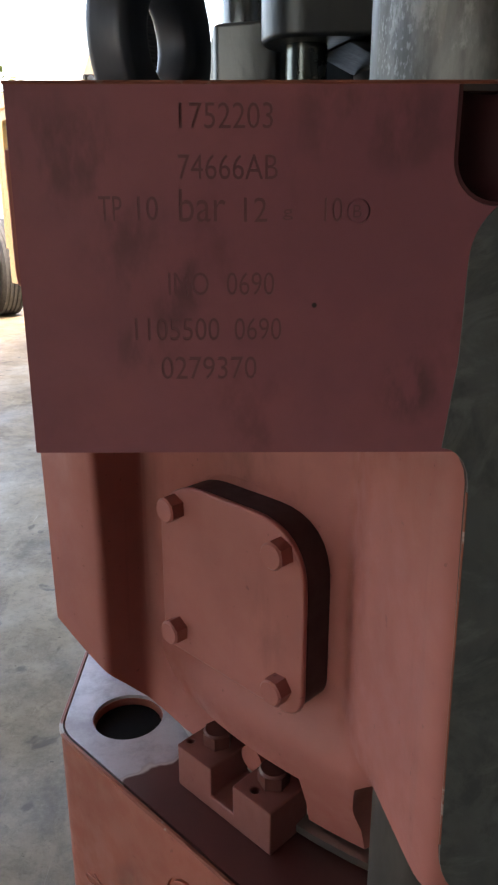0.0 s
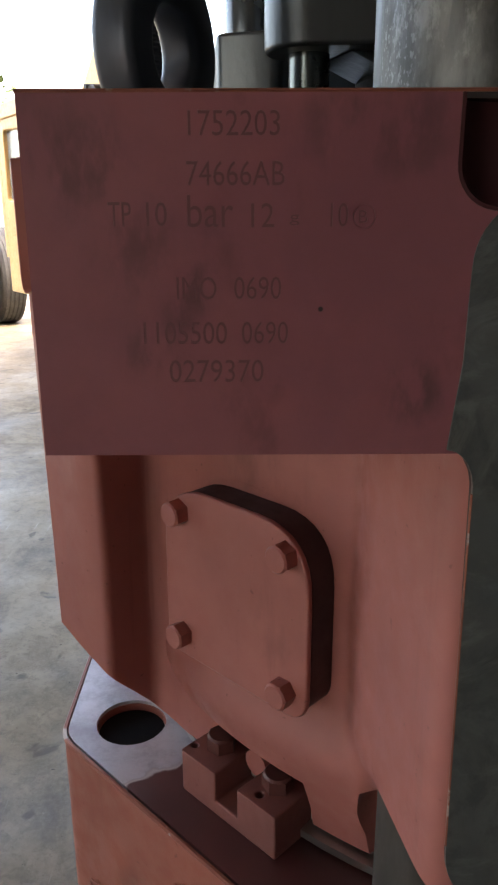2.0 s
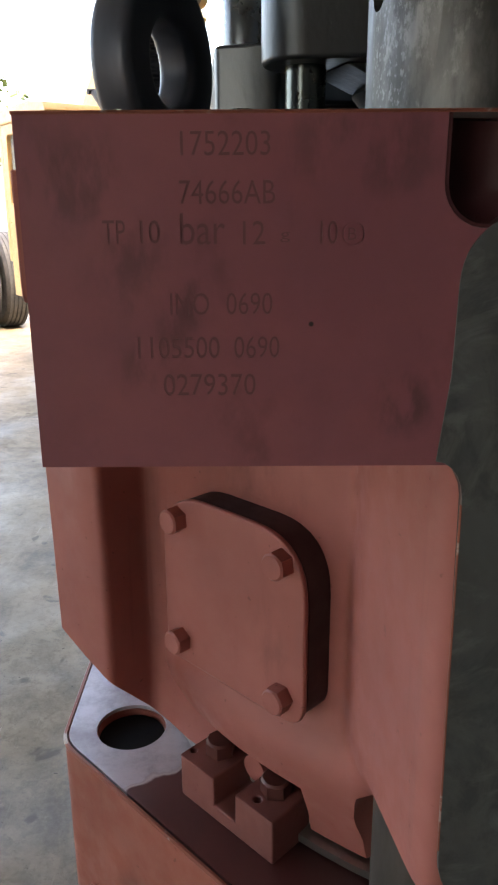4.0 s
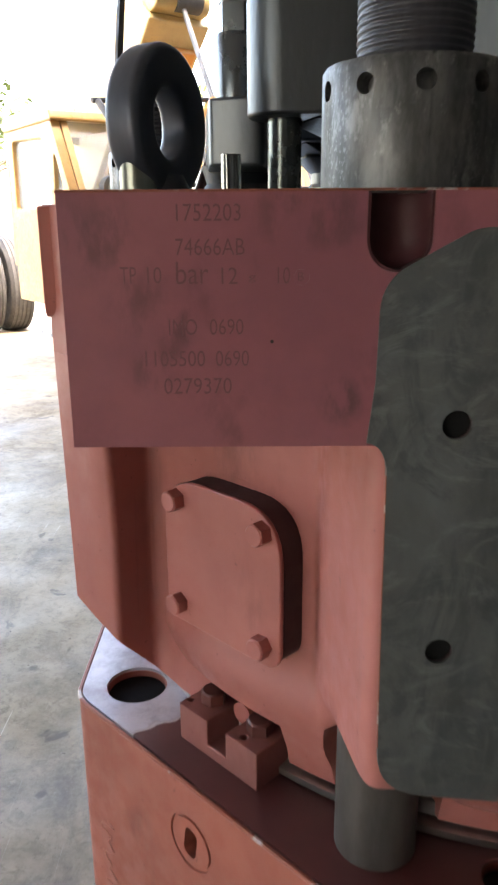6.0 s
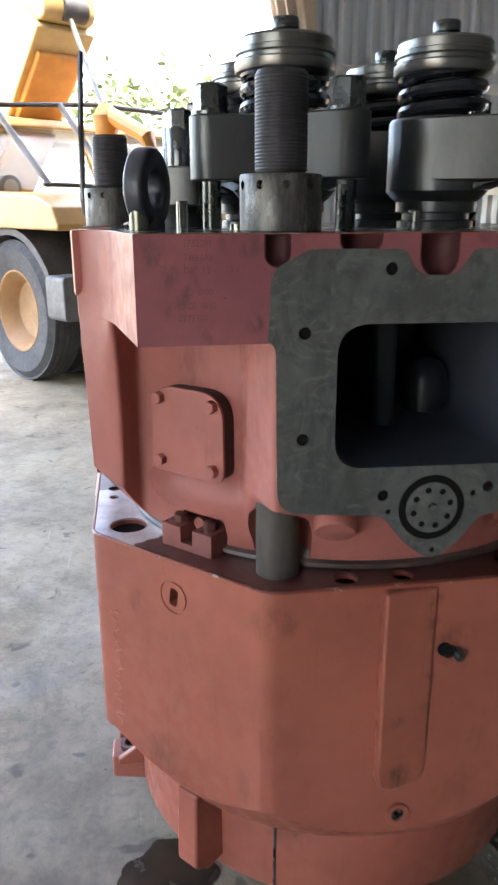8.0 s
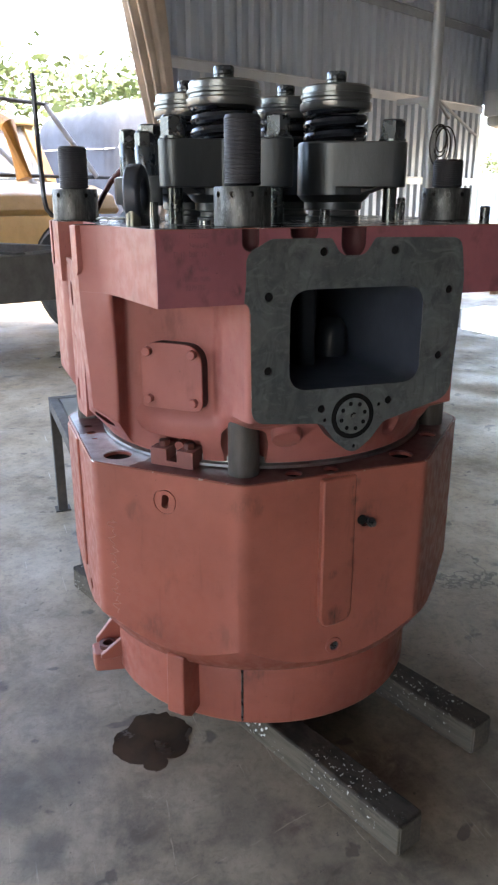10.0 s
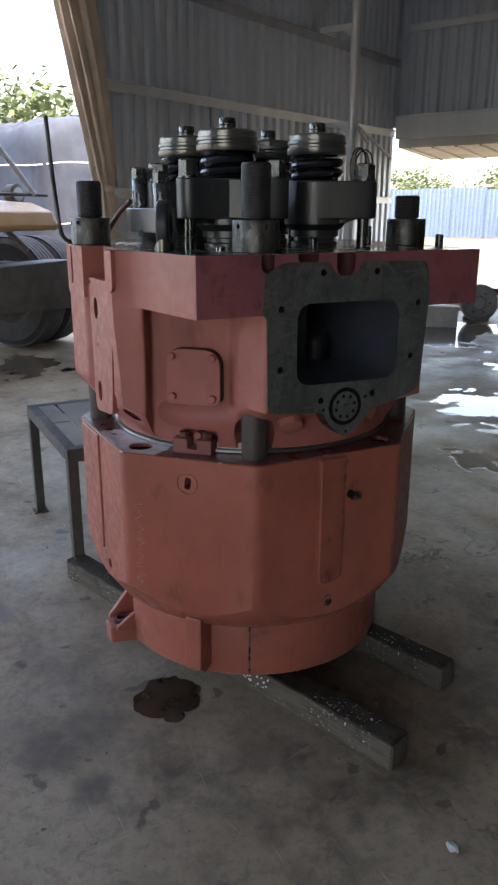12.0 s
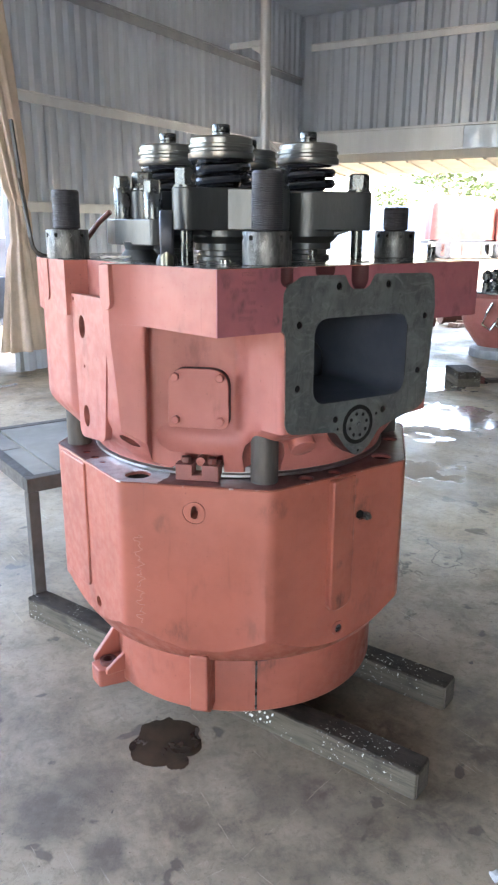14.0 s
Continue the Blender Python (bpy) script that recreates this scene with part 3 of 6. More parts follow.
def lettering(text, x, z, height, width=None):
    """Built-in lettering in the x z plane, its lower left corner at x, z: a bmesh 1.5 mm deep about y = 0."""
    cu = bpy.data.curves.new("tmp", "FONT")
    cu.body, cu.extrude, cu.resolution_u = text, 0.5, 3
    ob = new("tmp", cu)
    bpy.context.view_layer.update()
    bm = bmesh.new()
    me = ob.evaluated_get(bpy.context.evaluated_depsgraph_get()).to_mesh()
    bm.from_mesh(me)
    bpy.data.objects.remove(ob)
    bpy.data.curves.remove(cu)
    xs, ys = [v.co.x for v in bm.verts], [v.co.y for v in bm.verts]
    x0, y0 = min(xs), min(ys)
    sy = height / (max(ys) - y0)
    sx = width / (max(xs) - x0) if width else sy
    for v in bm.verts:
        v.co = (x + (v.co.x - x0) * sx, v.co.z * 0.0015, z + (v.co.y - y0) * sy)
    bmesh.ops.remove_doubles(bm, verts=bm.verts, dist=1e-6)
    return bm

# ---- the open shed ----
SHED_TURN = 25.0
SHED = pose(7.272, 9.241, 0.241, 0, 0, SHED_TURN) @ Matrix.Diagonal((0.85, 0.85, 0.85, 1))  # x along the back wall, y out through it; inside is x < 0, y < 0
FOOT = -0.283  # the floor, in the shed's own measure


def shed_box(x0, x1, y0, y1, z0, z1):
    return place(box(x0, x1, y0, y1, z0, z1), SHED)


def corrugated(x0, x1, z0, z1, pitch=0.205, deep=0.052):
    """Ribbed sheeting along x at y = 0, ribs towards -y, with a back 5 cm behind."""
    pts, x = [], x0
    while x < x1 - 1e-6:
        for u, dy in ((0, 0), (0.20, 0), (0.36, -deep), (0.84, -deep)):
            if x + u * pitch < x1:
                pts.append((x + u * pitch, dy))
        x += pitch
    pts += [(x1, 0), (x1, 0.05), (x0, 0.05)]
    return prism(pts, z0, z1)


solo("ground", prism(ring_points(0, 0, 400, 64), -0.6, -0.06), EARTH, "dry yellow earth yard with patchy grass", "ground", "structure")
floor_bm = place(prism(rounded([(-30, -19.4), (0.15, -19.4), (0.15, 1.2), (-4.7, 10.6), (-30, 10.6)], 0.1), FOOT - 0.47, FOOT), SHED)
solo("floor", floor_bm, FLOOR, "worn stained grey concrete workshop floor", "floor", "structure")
solo("wall_back", place(corrugated(-7.45, 0.0, FOOT, 5.2), SHED), SHEET, "grey corrugated sheet wall", "wall", "structure", smooth=0)
wall_r = place(corrugated(0.0, 16.0, 2.95, 5.2, 0.30, 0.045), SHED @ pose(0.0, 0, 0, 0, 0, -90))
solo("wall_right", wall_r, SHEET, "grey corrugated sheet wall above an open side", "wall", "structure", smooth=0)
# Unseen walls added to hold back light; the left one's gap sets the side light.
solo("wall_right_blocker", shed_box(0.02, 0.3, -13.0, -4.6, FOOT, 2.745), BLOCKER_WALL, "unseen dark wall added to keep light off the right side", "wall", "structure")
left_blocker = joined(shed_box(-18.6, -18.3, -13.0, -10.6, FOOT, 5.2), shed_box(-18.6, -18.3, -6.2, -1.6, FOOT, 5.2), shed_box(-18.6, -18.3, -10.6, -6.2, 2.9, 5.2))
solo("wall_left_blocker", left_blocker, BLOCKER_WALL, "unseen dark side wall added to block light, with a gap that lets light in", "wall", "structure")
solo("wall_front_blocker", shed_box(-18.5, 0.5, -13.4, -13.0, FOOT, 5.2), BLOCKER_WALL, "unseen dark end wall added to block light from the front", "wall", "structure")
solo("wall_upper_back", shed_box(-18.5, -7.45, 0.0, 0.2, 4.5, 5.2), SHEET, "grey sheet strip above the wide opening", "wall", "structure")
solo("roof", shed_box(-18.6, 0.6, -16.4, 0.4, 5.2, 5.4), SHEET, "grey sheet roof", "roof", "structure")
solo("ceiling", shed_box(-18.4, 0.4, -16.0, 0.2, 5.16, 5.196), SHEET, "grey sheet underside of the roof", "ceiling", "structure")


def purlin(x0, x1, z, y=-0.06):
    return place(joined(box(x0, x1, y, y + 0.02, z - 0.06, z + 0.06), box(x0, x1, y - 0.04, y, z + 0.045, z + 0.06)), SHED)


# Darkened grey: the upper purlin's shade under the roof is in this colour.
DIM_STEEL = sheet("dim_grey_steel", (0.36, 0.385, 0.42), (0.30, 0.325, 0.36), 0.6)
for x0, z, paint_of in ((-7.40, 2.85, STEEL_GREY), (-7.35, 1.65, STEEL_GREY), (-7.3, 4.05, DIM_STEEL)):
    solo("trim_purlin", purlin(x0, -0.05, z), paint_of, "grey steel wall purlin", "purlin", "structure", bevel=0.003)
RSIDE = SHED @ pose(0, 0, 0, 0, 0, -90)
solo("trim_purlin", place(joined(box(0.25, 16, -0.07, -0.045, 4.55, 4.67), box(0.25, 16, -0.11, -0.07, 4.655, 4.67)), RSIDE), STEEL_GREY, "grey steel wall purlin", "purlin", "structure", bevel=0.003)
solo("trim_beam", place(joined(box(0.1, 3.2, -0.12, 0.02, 2.75, 3.12), box(0.1, 16, -0.15, 0.03, 3.12, 3.16)), RSIDE), STEEL_GREY, "grey painted steel edge beam", "beam", "structure", bevel=0.004)
solo("trim_beam", place(box(3.204, 16, -0.125, 0.02, 2.75, 3.116), RSIDE), sheet("pale_blue_grey_beam", (0.50, 0.56, 0.64), (0.44, 0.50, 0.58), 0.4), "pale blue-grey edge beam sheet", "beam", "structure", bevel=0.004)
ENDWISE = RSIDE @ Matrix(((0, 0, 1, 0), (1, 0, 0, 0), (0, 1, 0, 0), (0, 0, 0, 1)))  # an outline across the beam, drawn along it
canopy = joined(place(prism([(0.022, 2.62), (0.06, 2.62), (0.06, 2.78), (0.022, 2.78)], 0.1, 16), ENDWISE), place(prism([(0.062, 2.60), (1.6, 2.47), (1.6, 2.50), (0.062, 2.63)], 0.1, 16), ENDWISE))
solo("trim_fascia", canopy, SOFFIT, "cream ribbed canopy sheet under the edge beam", "canopy", "structure")
for k in range(34):
    x = 0.3 + k * 0.46
    solo("trim_canopy_rib", place(prism([(0.08, 2.57), (1.55, 2.445), (1.55, 2.472), (0.08, 2.597)], x, x + 0.05), ENDWISE), SOFFIT, "cream canopy rib", "rib", "structure")

POST_PAINT = sheet("dull_grey_post_paint", (0.52, 0.54, 0.56), (0.44, 0.46, 0.48), 0.4)
PX, PY = 4.764, 6.759
post = thing("shed_post", (PX, PY, 0), "round grey steel roof post with bracket arms", "post")
part("shaft", cyl(PX, PY, 0, 4.627, 0.062, 24), POST_PAINT, post)
part("foot_plate", cyl(PX, PY, 0, 0.012, 0.11, 24), POST_PAINT, post)
PL = SHED.inverted() @ Vector((PX, PY, 0))
SIDEWAYS = SHED @ Matrix(((0, 0, 1, 0), (1, 0, 0, 0), (0, 1, 0, 0), (0, 0, 0, 1)))
for z in (3.865, 2.622):
    part("bracket_arm", place(box(PL.x - 0.03, PL.x + 0.03, PL.y + 0.05, PL.y + 0.56, z - 0.035, z + 0.035), SHED), POST_PAINT, post)
    part("gusset", place(prism([(PL.y + 0.24, z - 0.035), (PL.y + 0.05, z - 0.035), (PL.y + 0.05, z - 0.16)], PL.x - 0.008, PL.x + 0.008), SIDEWAYS), POST_PAINT, post)
for z0, x1, z1 in ((2.656, 1.2, 2.230), (2.629, 0.42, 2.416)):
    part("brace", along([tuple(SHED @ Vector((PL.x + 0.05, PL.y, z0))), tuple(SHED @ Vector((PL.x + x1, PL.y, z1)))], 0.018, 8), POST_PAINT, post)
coil = thing("cable_coil", (PX + 0.10, PY - 0.07, 1.7), "black electric cable hung in a coil on the post", "cable")
for k in range(5):
    w, top_z, low = 0.06 + 0.013 * k, 2.20 - 0.02 * (k % 3), 1.91 - 0.05 * k
    loop = [(PX + 0.075 + 0.012 * k * (-1) ** k + 0.824 * w * math.sin(u), PY - 0.085 - 0.57 * w * math.sin(u) - 0.006 * k, (top_z + low) / 2 + (top_z - low) / 2 * math.cos(u)) for u in (math.tau * j / 28 for j in range(28))]
    part("cable_loop", along(loop, 0.008, 6, True), RUBBER, coil)

RINGSTEEL = steel("turned_joint_ring", (0.30, 0.30, 0.29), (0.40, 0.40, 0.39), 0.3, 0.95, 12, (1, 1, 4))

# ---- cylinder jacket on its beams ----
CX, CY = 0.352, 0.84
JTOP_Z, HEAD_TOP = 0.835, 1.374
jacket = thing("cylinder_jacket", (CX, CY, 0.09), "red primed eight-sided cast iron cylinder jacket standing on timber", "engine part")
OCT = [(0.119, 0.349), (0.585, 0.349), (0.868, 0.632), (0.868, 1.05), (0.585, 1.333), (0.119, 1.333), (-0.163, 1.05), (-0.163, 0.632)]
oct_round = rounded(OCT, 0.045, 5)
shell = prism(oct_round, 0.2, JTOP_Z - 0.004)
cone = turned(CX, CY, [(0.38, 0.19), (0.425, 0.286), (0.475, 0.318), (0.505, 0.36), (0.545, 0.42), (0.70, 0.44), (0.70, 0.9)], 96)
shell = boolean(shell, [cone], "INTERSECT")
holes = [(-0.096, 0.653, 0.034), (0.549, 0.410, 0.028), (0.250, 0.381, 0.020), (0.345, 0.379, 0.018), (-0.127, 0.856, 0.012), (-0.127, 0.806, 0.010),
         (-0.126, 0.917, 0.011), (0.80, 0.66, 0.034), (0.70, 0.525, 0.022)]
CH = pose(-0.021, 0.493, 0.763, 0, 0, -45)  # on the chamfered side, y into the metal
cuts = [cyl(x, y, 0.70, 0.9, r) for x, y, r in holes]
cuts.append(place(slab(rounded([(-0.009, -0.017), (0.009, -0.017), (0.009, 0.017), (-0.009, 0.017)], 0.008), -0.02, 0.05), CH @ pose(0, 0, 0, 0, 8, 0)))
cuts.append(place(boolean(rod((0, -0.012, 0), (0, 0.0008, 0), 0.031, 40), [rod((0, -0.02, 0), (0, 0.01, 0), 0.0275, 40)]), CH))
cuts.append(rod((0.424, 0.30, 0.702), (0.424, 0.42, 0.702), 0.013))
cuts.append(rod((0.352, 0.30, 0.381), (0.352, 0.42, 0.381), 0.010))
cuts.append(rod((0.366, 0.30, 0.565), (0.366, 0.40, 0.565), 0.004))
cuts.append(rod((0.352, 0.30, 0.505), (0.352, 0.40, 0.505), 0.003))
cuts.append(rod((-0.2, 0.80, 0.42), (-0.12, 0.80, 0.42), 0.016))
cuts.append(rod((-0.2, 0.86, 0.55), (-0.12, 0.86, 0.55), 0.006))
part("shell", boolean(shell, cuts), RED_JACKET, jacket, bevel=0.004)
top = boolean(prism(rounded([(CX + (x - CX) * 0.992, CY + (y - CY) * 0.992) for x, y in OCT], 0.045, 5), JTOP_Z - 0.006, JTOP_Z), [cyl(x, y, 0.8, 0.9, r * 1.04) for x, y, r in holes])
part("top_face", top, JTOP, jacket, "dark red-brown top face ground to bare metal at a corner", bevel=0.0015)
# Black plugs just below the rims imitate the shade inside the holes.
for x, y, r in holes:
    part("bore_shade_plug", cyl(x, y, 0.70, JTOP_Z - 0.011, r * 0.985, 24), BLACK, jacket, "black plug standing for the shade in a bolt hole")
rim = rounded([(CX + (x - CX) * 0.9985, CY + (y - CY) * 0.9985) for x, y in OCT], 0.045, 8)
WORN = Mat("worn_bright_edge", (0.3, 0.2, 0.18), 0.4, 0.3)
WORN.colour(WORN.mix(WORN.ramp(WORN.noise(26, 5, 0.7), 0.58, 0.66), (0.24, 0.075, 0.05), (0.42, 0.36, 0.34)))
part("worn_edge", along([(x, y, JTOP_Z - 0.0028) for x, y in rim], 0.0026, 6, True), WORN.m, jacket, "edge worn through to bright metal")
PALE_RED = Mat("rubbed_pale_primer", (0.44, 0.20, 0.16), 0.5).m
for k in range(5):
    zz, pts = 0.69 - 0.052 * k, []
    for j in range(17):
        u = 0.55 * j + 1.7 * k
        w = 0.011 * math.sin(2.0 * u + 0.8 * math.sin(u * 1.3)) * (0.55 + 0.45 * math.sin(0.9 * u + k)) + 0.004
        pts.append((-0.1335 + w, 0.6012 - w, zz - 0.0030 * j - 0.002 * math.sin(3.1 * u)))
    part("scratch", along(pts, 0.0008, 6), PALE_RED, jacket, "pale squiggle scratched in the paint")
part("base_ring", turned(CX + 0.008, CY, [(0.345, 0.0905), (0.372, 0.092), (0.416, 0.112), (0.428, 0.121), (0.431, 0.128), (0.432, 0.290), (0.425, 0.33)], 96), RED_JACKET, jacket)
panel = slab(rounded([(0.303, 0.445), (0.398, 0.445), (0.398, 0.826), (0.303, 0.826)], [0.035, 0.035, 0, 0]), 0.3285, 0.36)
for v in panel.verts:
    if v.co.y < 0.34:  # proud at one side, running out flush at the other
        v.co.y += 0.0165 * max(0.0, (v.co.x - 0.318) / 0.08)
part("raised_panel", panel, RED_JACKET, jacket, bevel=0.010, segments=4)
part("plug", joined(rod((0.437, 0.335, 0.700), (0.437, 0.352, 0.700), 0.011, 6), rod((0.437, 0.328, 0.700), (0.437, 0.340, 0.700), 0.006, 12)), OILY, jacket, "oily steel plug")
# Black disc in place of an open hole's shaded inside.
part("plug", joined(rod((0.415, 0.345, 0.708), (0.415, 0.360, 0.708), 0.012, 12)), BLACK, jacket, "black disc standing for the shade in an open threaded hole")
part("hole_ring", boolean(rod((0.352, 0.343, 0.381), (0.352, 0.352, 0.381), 0.022, 28), [rod((0.352, 0.3, 0.381), (0.352, 0.4, 0.381), 0.012)]), RED_JACKET, jacket, bevel=0.002)
part("hole_ring", boolean(rod((0.352, 0.347, 0.381), (0.352, 0.36, 0.381), 0.0118, 20), [rod((0.352, 0.3, 0.381), (0.352, 0.4, 0.381), 0.007)]), OILY, jacket, "oily steel insert")


def lug(angle, r0, r1, w, z0, z1, hole):
    """A foot on the base ring: an outline in plan, square to the ring."""
    m = pose(CX + 0.008, CY, 0, 0, 0, angle)
    bm = prism(rounded([(r0, -w), (r1, -w * 0.55), (r1, w * 0.55), (r0, w)], [0, 0.012, 0.012, 0]), z0, z1)
    if hole:
        bm = boolean(bm, [cyl((r0 + r1) / 2 + 0.02, 0, z0 - 0.1, z1 + 0.1, 0.016)])
    return place(bm, m)


LUG = pose(CX + 0.008, CY, 0, 0, 0, 179)
webs = [place(slab([(0.40, 0.17), (0.512, 0.17), (0.512, 0.188), (0.43, z1), (0.40, z1)], y0, y1), LUG) for y0, y1, z1 in ((-0.054, -0.036, 0.285), (0.038, 0.054, 0.245))]
part("foot_lug", joined(lug(179, 0.40, 0.528, 0.056, 0.122, 0.180, True), *webs), RED_JACKET, jacket, bevel=0.005)
part("bush", place(boolean(cyl(0.484, 0, 0.172, 0.193, 0.025, 28), [cyl(0.484, 0, 0.1, 0.3, 0.015, 24)]), LUG), RED_DARK, jacket, "dark grimy bush in the foot")
AXIS = pose(CX + 0.008, CY, 0)
arc = [radians(184 + 38 * k / 16) for k in range(17)]
sector = [(0.456 * math.cos(u), 0.456 * math.sin(u)) for u in arc] + [(0.415 * math.cos(u), 0.415 * math.sin(u)) for u in reversed(arc)]
part("ring_pad", place(prism(sector, 0.136, 0.305), AXIS), RED_JACKET, jacket, bevel=0.006, smooth=0.5)
part("rib", place(slab([(0.40, 0.150), (0.47, 0.142), (0.508, 0.172), (0.503, 0.34), (0.40, 0.34)], -0.026, 0.026), AXIS @ pose(0, 0, 0, 0, 0, 222.3)), RED_JACKET, jacket, bevel=0.006)
part("seam", rod((0.153, 0.4605, 0.130), (0.153, 0.4600, 0.288), 0.003, 8), OILY, jacket, "dark casting seam")
part("chip", place(turned(0, 0, [(0.001, 0.0), (0.012, 0.003), (0.03, 0.004), (0.034, 0.0)][::-1], 20), pose(0.168, 0.4515, 0.300, 55, 0, -27) @ Matrix.Diagonal((1.0, 0.34, 1, 1))), RED_DARK, jacket, "dark chipped dent")
part("side_panel", place(slab(rounded([(0.845, 0.445), (1.02, 0.445), (1.02, 0.826), (0.845, 0.826)], [0.03, 0.03, 0, 0]), 0.0, 0.02), pose(-0.1695, 0, 0, 0, 0, 90) @ Matrix.Diagonal((1, -1, 1, 1))), RED_JACKET, jacket, bevel=0.005)

beams = []
for x, y, ln in ((0.375, 0.045, 1.61), (0.735, 0.262, 1.5)):
    b = thing("timber_beam", (x, y, 0), "oil-darkened square timber beam under the jacket, lying on the concrete", "timber", "timbers under the jacket", rz=18.4)
    bm = box(0, 0.082, 0, ln, 0, 0.087)
    bmesh.ops.subdivide_edges(bm, edges=[e for e in bm.edges if abs(e.verts[0].co.y - e.verts[1].co.y) > 1], cuts=24)
    for v in bm.verts:
        v.co += Vector((noise.noise(v.co * 5 + Vector((x, 0, 0))), 0, noise.noise(v.co * 5 + Vector((0, 7, x))) if v.co.z > 0.05 else 0)) * 0.003
        v.co.z = min(v.co.z, 0.0895)
    beams.append(b)
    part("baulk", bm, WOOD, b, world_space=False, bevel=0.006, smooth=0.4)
    part("sawn_end", box(0.005, 0.077, -0.0025, 0.01, 0.004, 0.082), WOOD_RAW, b, "sawn end grain", world_space=False, bevel=0.002)

flakes = []
for k in range(24):
    u, w = random.random(), random.random()
    fy, fz, fr = 0.61 - 0.20 * u * u, 0.078 - 0.05 * w, 0.0015 + 0.003 * random.random()
    flakes.append(place(rod((-0.0035, fy, fz), (0.004, fy, fz), fr, 6), pose(0.375, 0.045, 0, 0, 0, 18.4)))
part("paint_spots", joined(*flakes), WHITE, beams[0], "white paint spots on the timber's side")

# ---- cylinder head ----
head = thing("cylinder_head", (CX, CY, 0.86), "red primed cast iron cylinder head with bare machined port flange", "engine part")
OUT = [(0.618, 0.320), (0.1215, 0.3140), (0.1165, 0.320), (0.098, 0.425), (0.096, 0.474), (-0.036, 0.607), (-0.060, 0.638), (-0.100, 0.612), (-0.146, 0.652), (-0.150, 0.678),
       (-0.149, 0.690), (-0.147, 0.885), (-0.165, 0.91), (-0.170, 1.05), (-0.14, 1.15), (-0.02, 1.27), (0.12, 1.33), (0.57, 1.33), (0.72, 1.25), (0.845, 1.1),
       (0.862, 0.95), (0.855, 0.66), (0.80, 0.58), (0.67, 0.47), (0.63, 0.40)]


def polar(outline, n):
    """Radii of a closed outline at n even angles round the cylinder's axis."""
    out = []
    for k in range(n):
        a = math.tau * k / n
        dx, dy, best = math.cos(a), math.sin(a), 0.0
        for (x0, y0), (x1, y1) in zip(outline, outline[1:] + outline[:1]):
            ex, ey, px, py = x1 - x0, y1 - y0, x0 - CX, y0 - CY
            den = dx * ey - dy * ex
            if abs(den) > 1e-9:
                r, u = (px * ey - py * ex) / den, (px * dy - py * dx) / den
                if r > 0 and -1e-6 <= u <= 1 + 1e-6:
                    best = max(best, r)
        out.append(best)
    return out


NA = 960
raw = polar(OUT, NA)
soft_out = [sum(raw[(k + j) % NA] * w for j, w in zip(range(-3, 4), (1, 2, 4, 5, 4, 2, 1))) / 19 for k in range(NA)]


def casting():
    bm, rings = bmesh.new(), []
    for z, low, s in ((0.850, 0.436, 0), (0.870, 0.440, 0), (0.895, 0.449, 0.0), (0.92, 0.458, 0.02), (0.935, 0.462, 0.10), (0.948, 0.464, 0.30), (0.960, 0.465, 0.62), (0.970, 0.465, 0.86), (0.985, 0.465, 0.98),
                      (1.01, 0.465, 1), (1.06, 0.465, 1), (1.12, 0.465, 1), (1.18, 0.465, 1), (1.21, 0.465, 1), (1.262, 0.465, 1)):
        ring = []
        slope = min(1.0, max(0.0, (z - 0.868) / 0.112))
        for k in range(NA):
            a = math.tau * k / NA
            q = s if soft_out[k] < low else slope
            if soft_out[k] >= low:  # undercut below the port flange
                under = min(1.0, max(0.0, (math.cos(a + math.pi / 2 - 0.02) - 0.80) / 0.05))
                q += (min(1.0, max(0.0, (z - 0.930) / 0.052)) ** 1.3 - q) * under
            r = low + (soft_out[k] - low) * q
            ring.append(bm.verts.new((CX + r * math.cos(a), CY + r * math.sin(a), z)))
        rings.append(ring)
    for a, b in zip(rings, rings[1:]):
        for k in range(NA):
            bm.faces.new((a[k], a[(k + 1) % NA], b[(k + 1) % NA], b[k]))
    bm.faces.new(rings[0][::-1])
    bm.faces.new(rings[-1])
    return bm


FHOLES = [(0.161, 1.243), (0.160, 1.093), (0.582, 1.240), (0.567, 1.097), (0.279, 1.327), (0.442, 1.326), (0.283, 1.001), (0.446, 1.006)]
PORT = rounded([(0.207, 1.046), (0.519, 1.042), (0.519, 1.252), (0.207, 1.254)], 0.045, 8)
STUDS = [(0.147, 0.424, 1.584), (-0.102, 1.024, 1.555), (0.768, 0.619, 1.518), (0.52, 1.22, 1.54)]


def big_port():
    return slab(rounded([(0.190, 1.026), (0.536, 1.026), (0.536, 1.271), (0.190, 1.271)], 0.04), 0.28, 1.08)


boss_out = Vector((-0.256 * 0.74, -0.967 * 0.74, -0.67))
boss_at = Matrix.Translation((CX - 0.256 * 0.488, CY - 0.967 * 0.488, 0.922)) @ boss_out.to_track_quat("Z", "Y").to_matrix().to_4x4()
cuts = [big_port()]
cuts.append(place(prism(rounded([(-0.080, -0.05), (0.070, -0.05), (0.060, 0.085), (-0.076, 0.085)], [0, 0, 0.03, 0.03]), -0.05, 0.066), pose(0.0035, 0.520, JTOP_Z, 0, 0, -45)))  # room behind the edge clamp
for x, y, _ in STUDS:
    cuts.append(turned(x, y, [(0.057, 0.80), (0.057, 0.90), (0.051, 0.928), (0.036, 0.944)], 32))


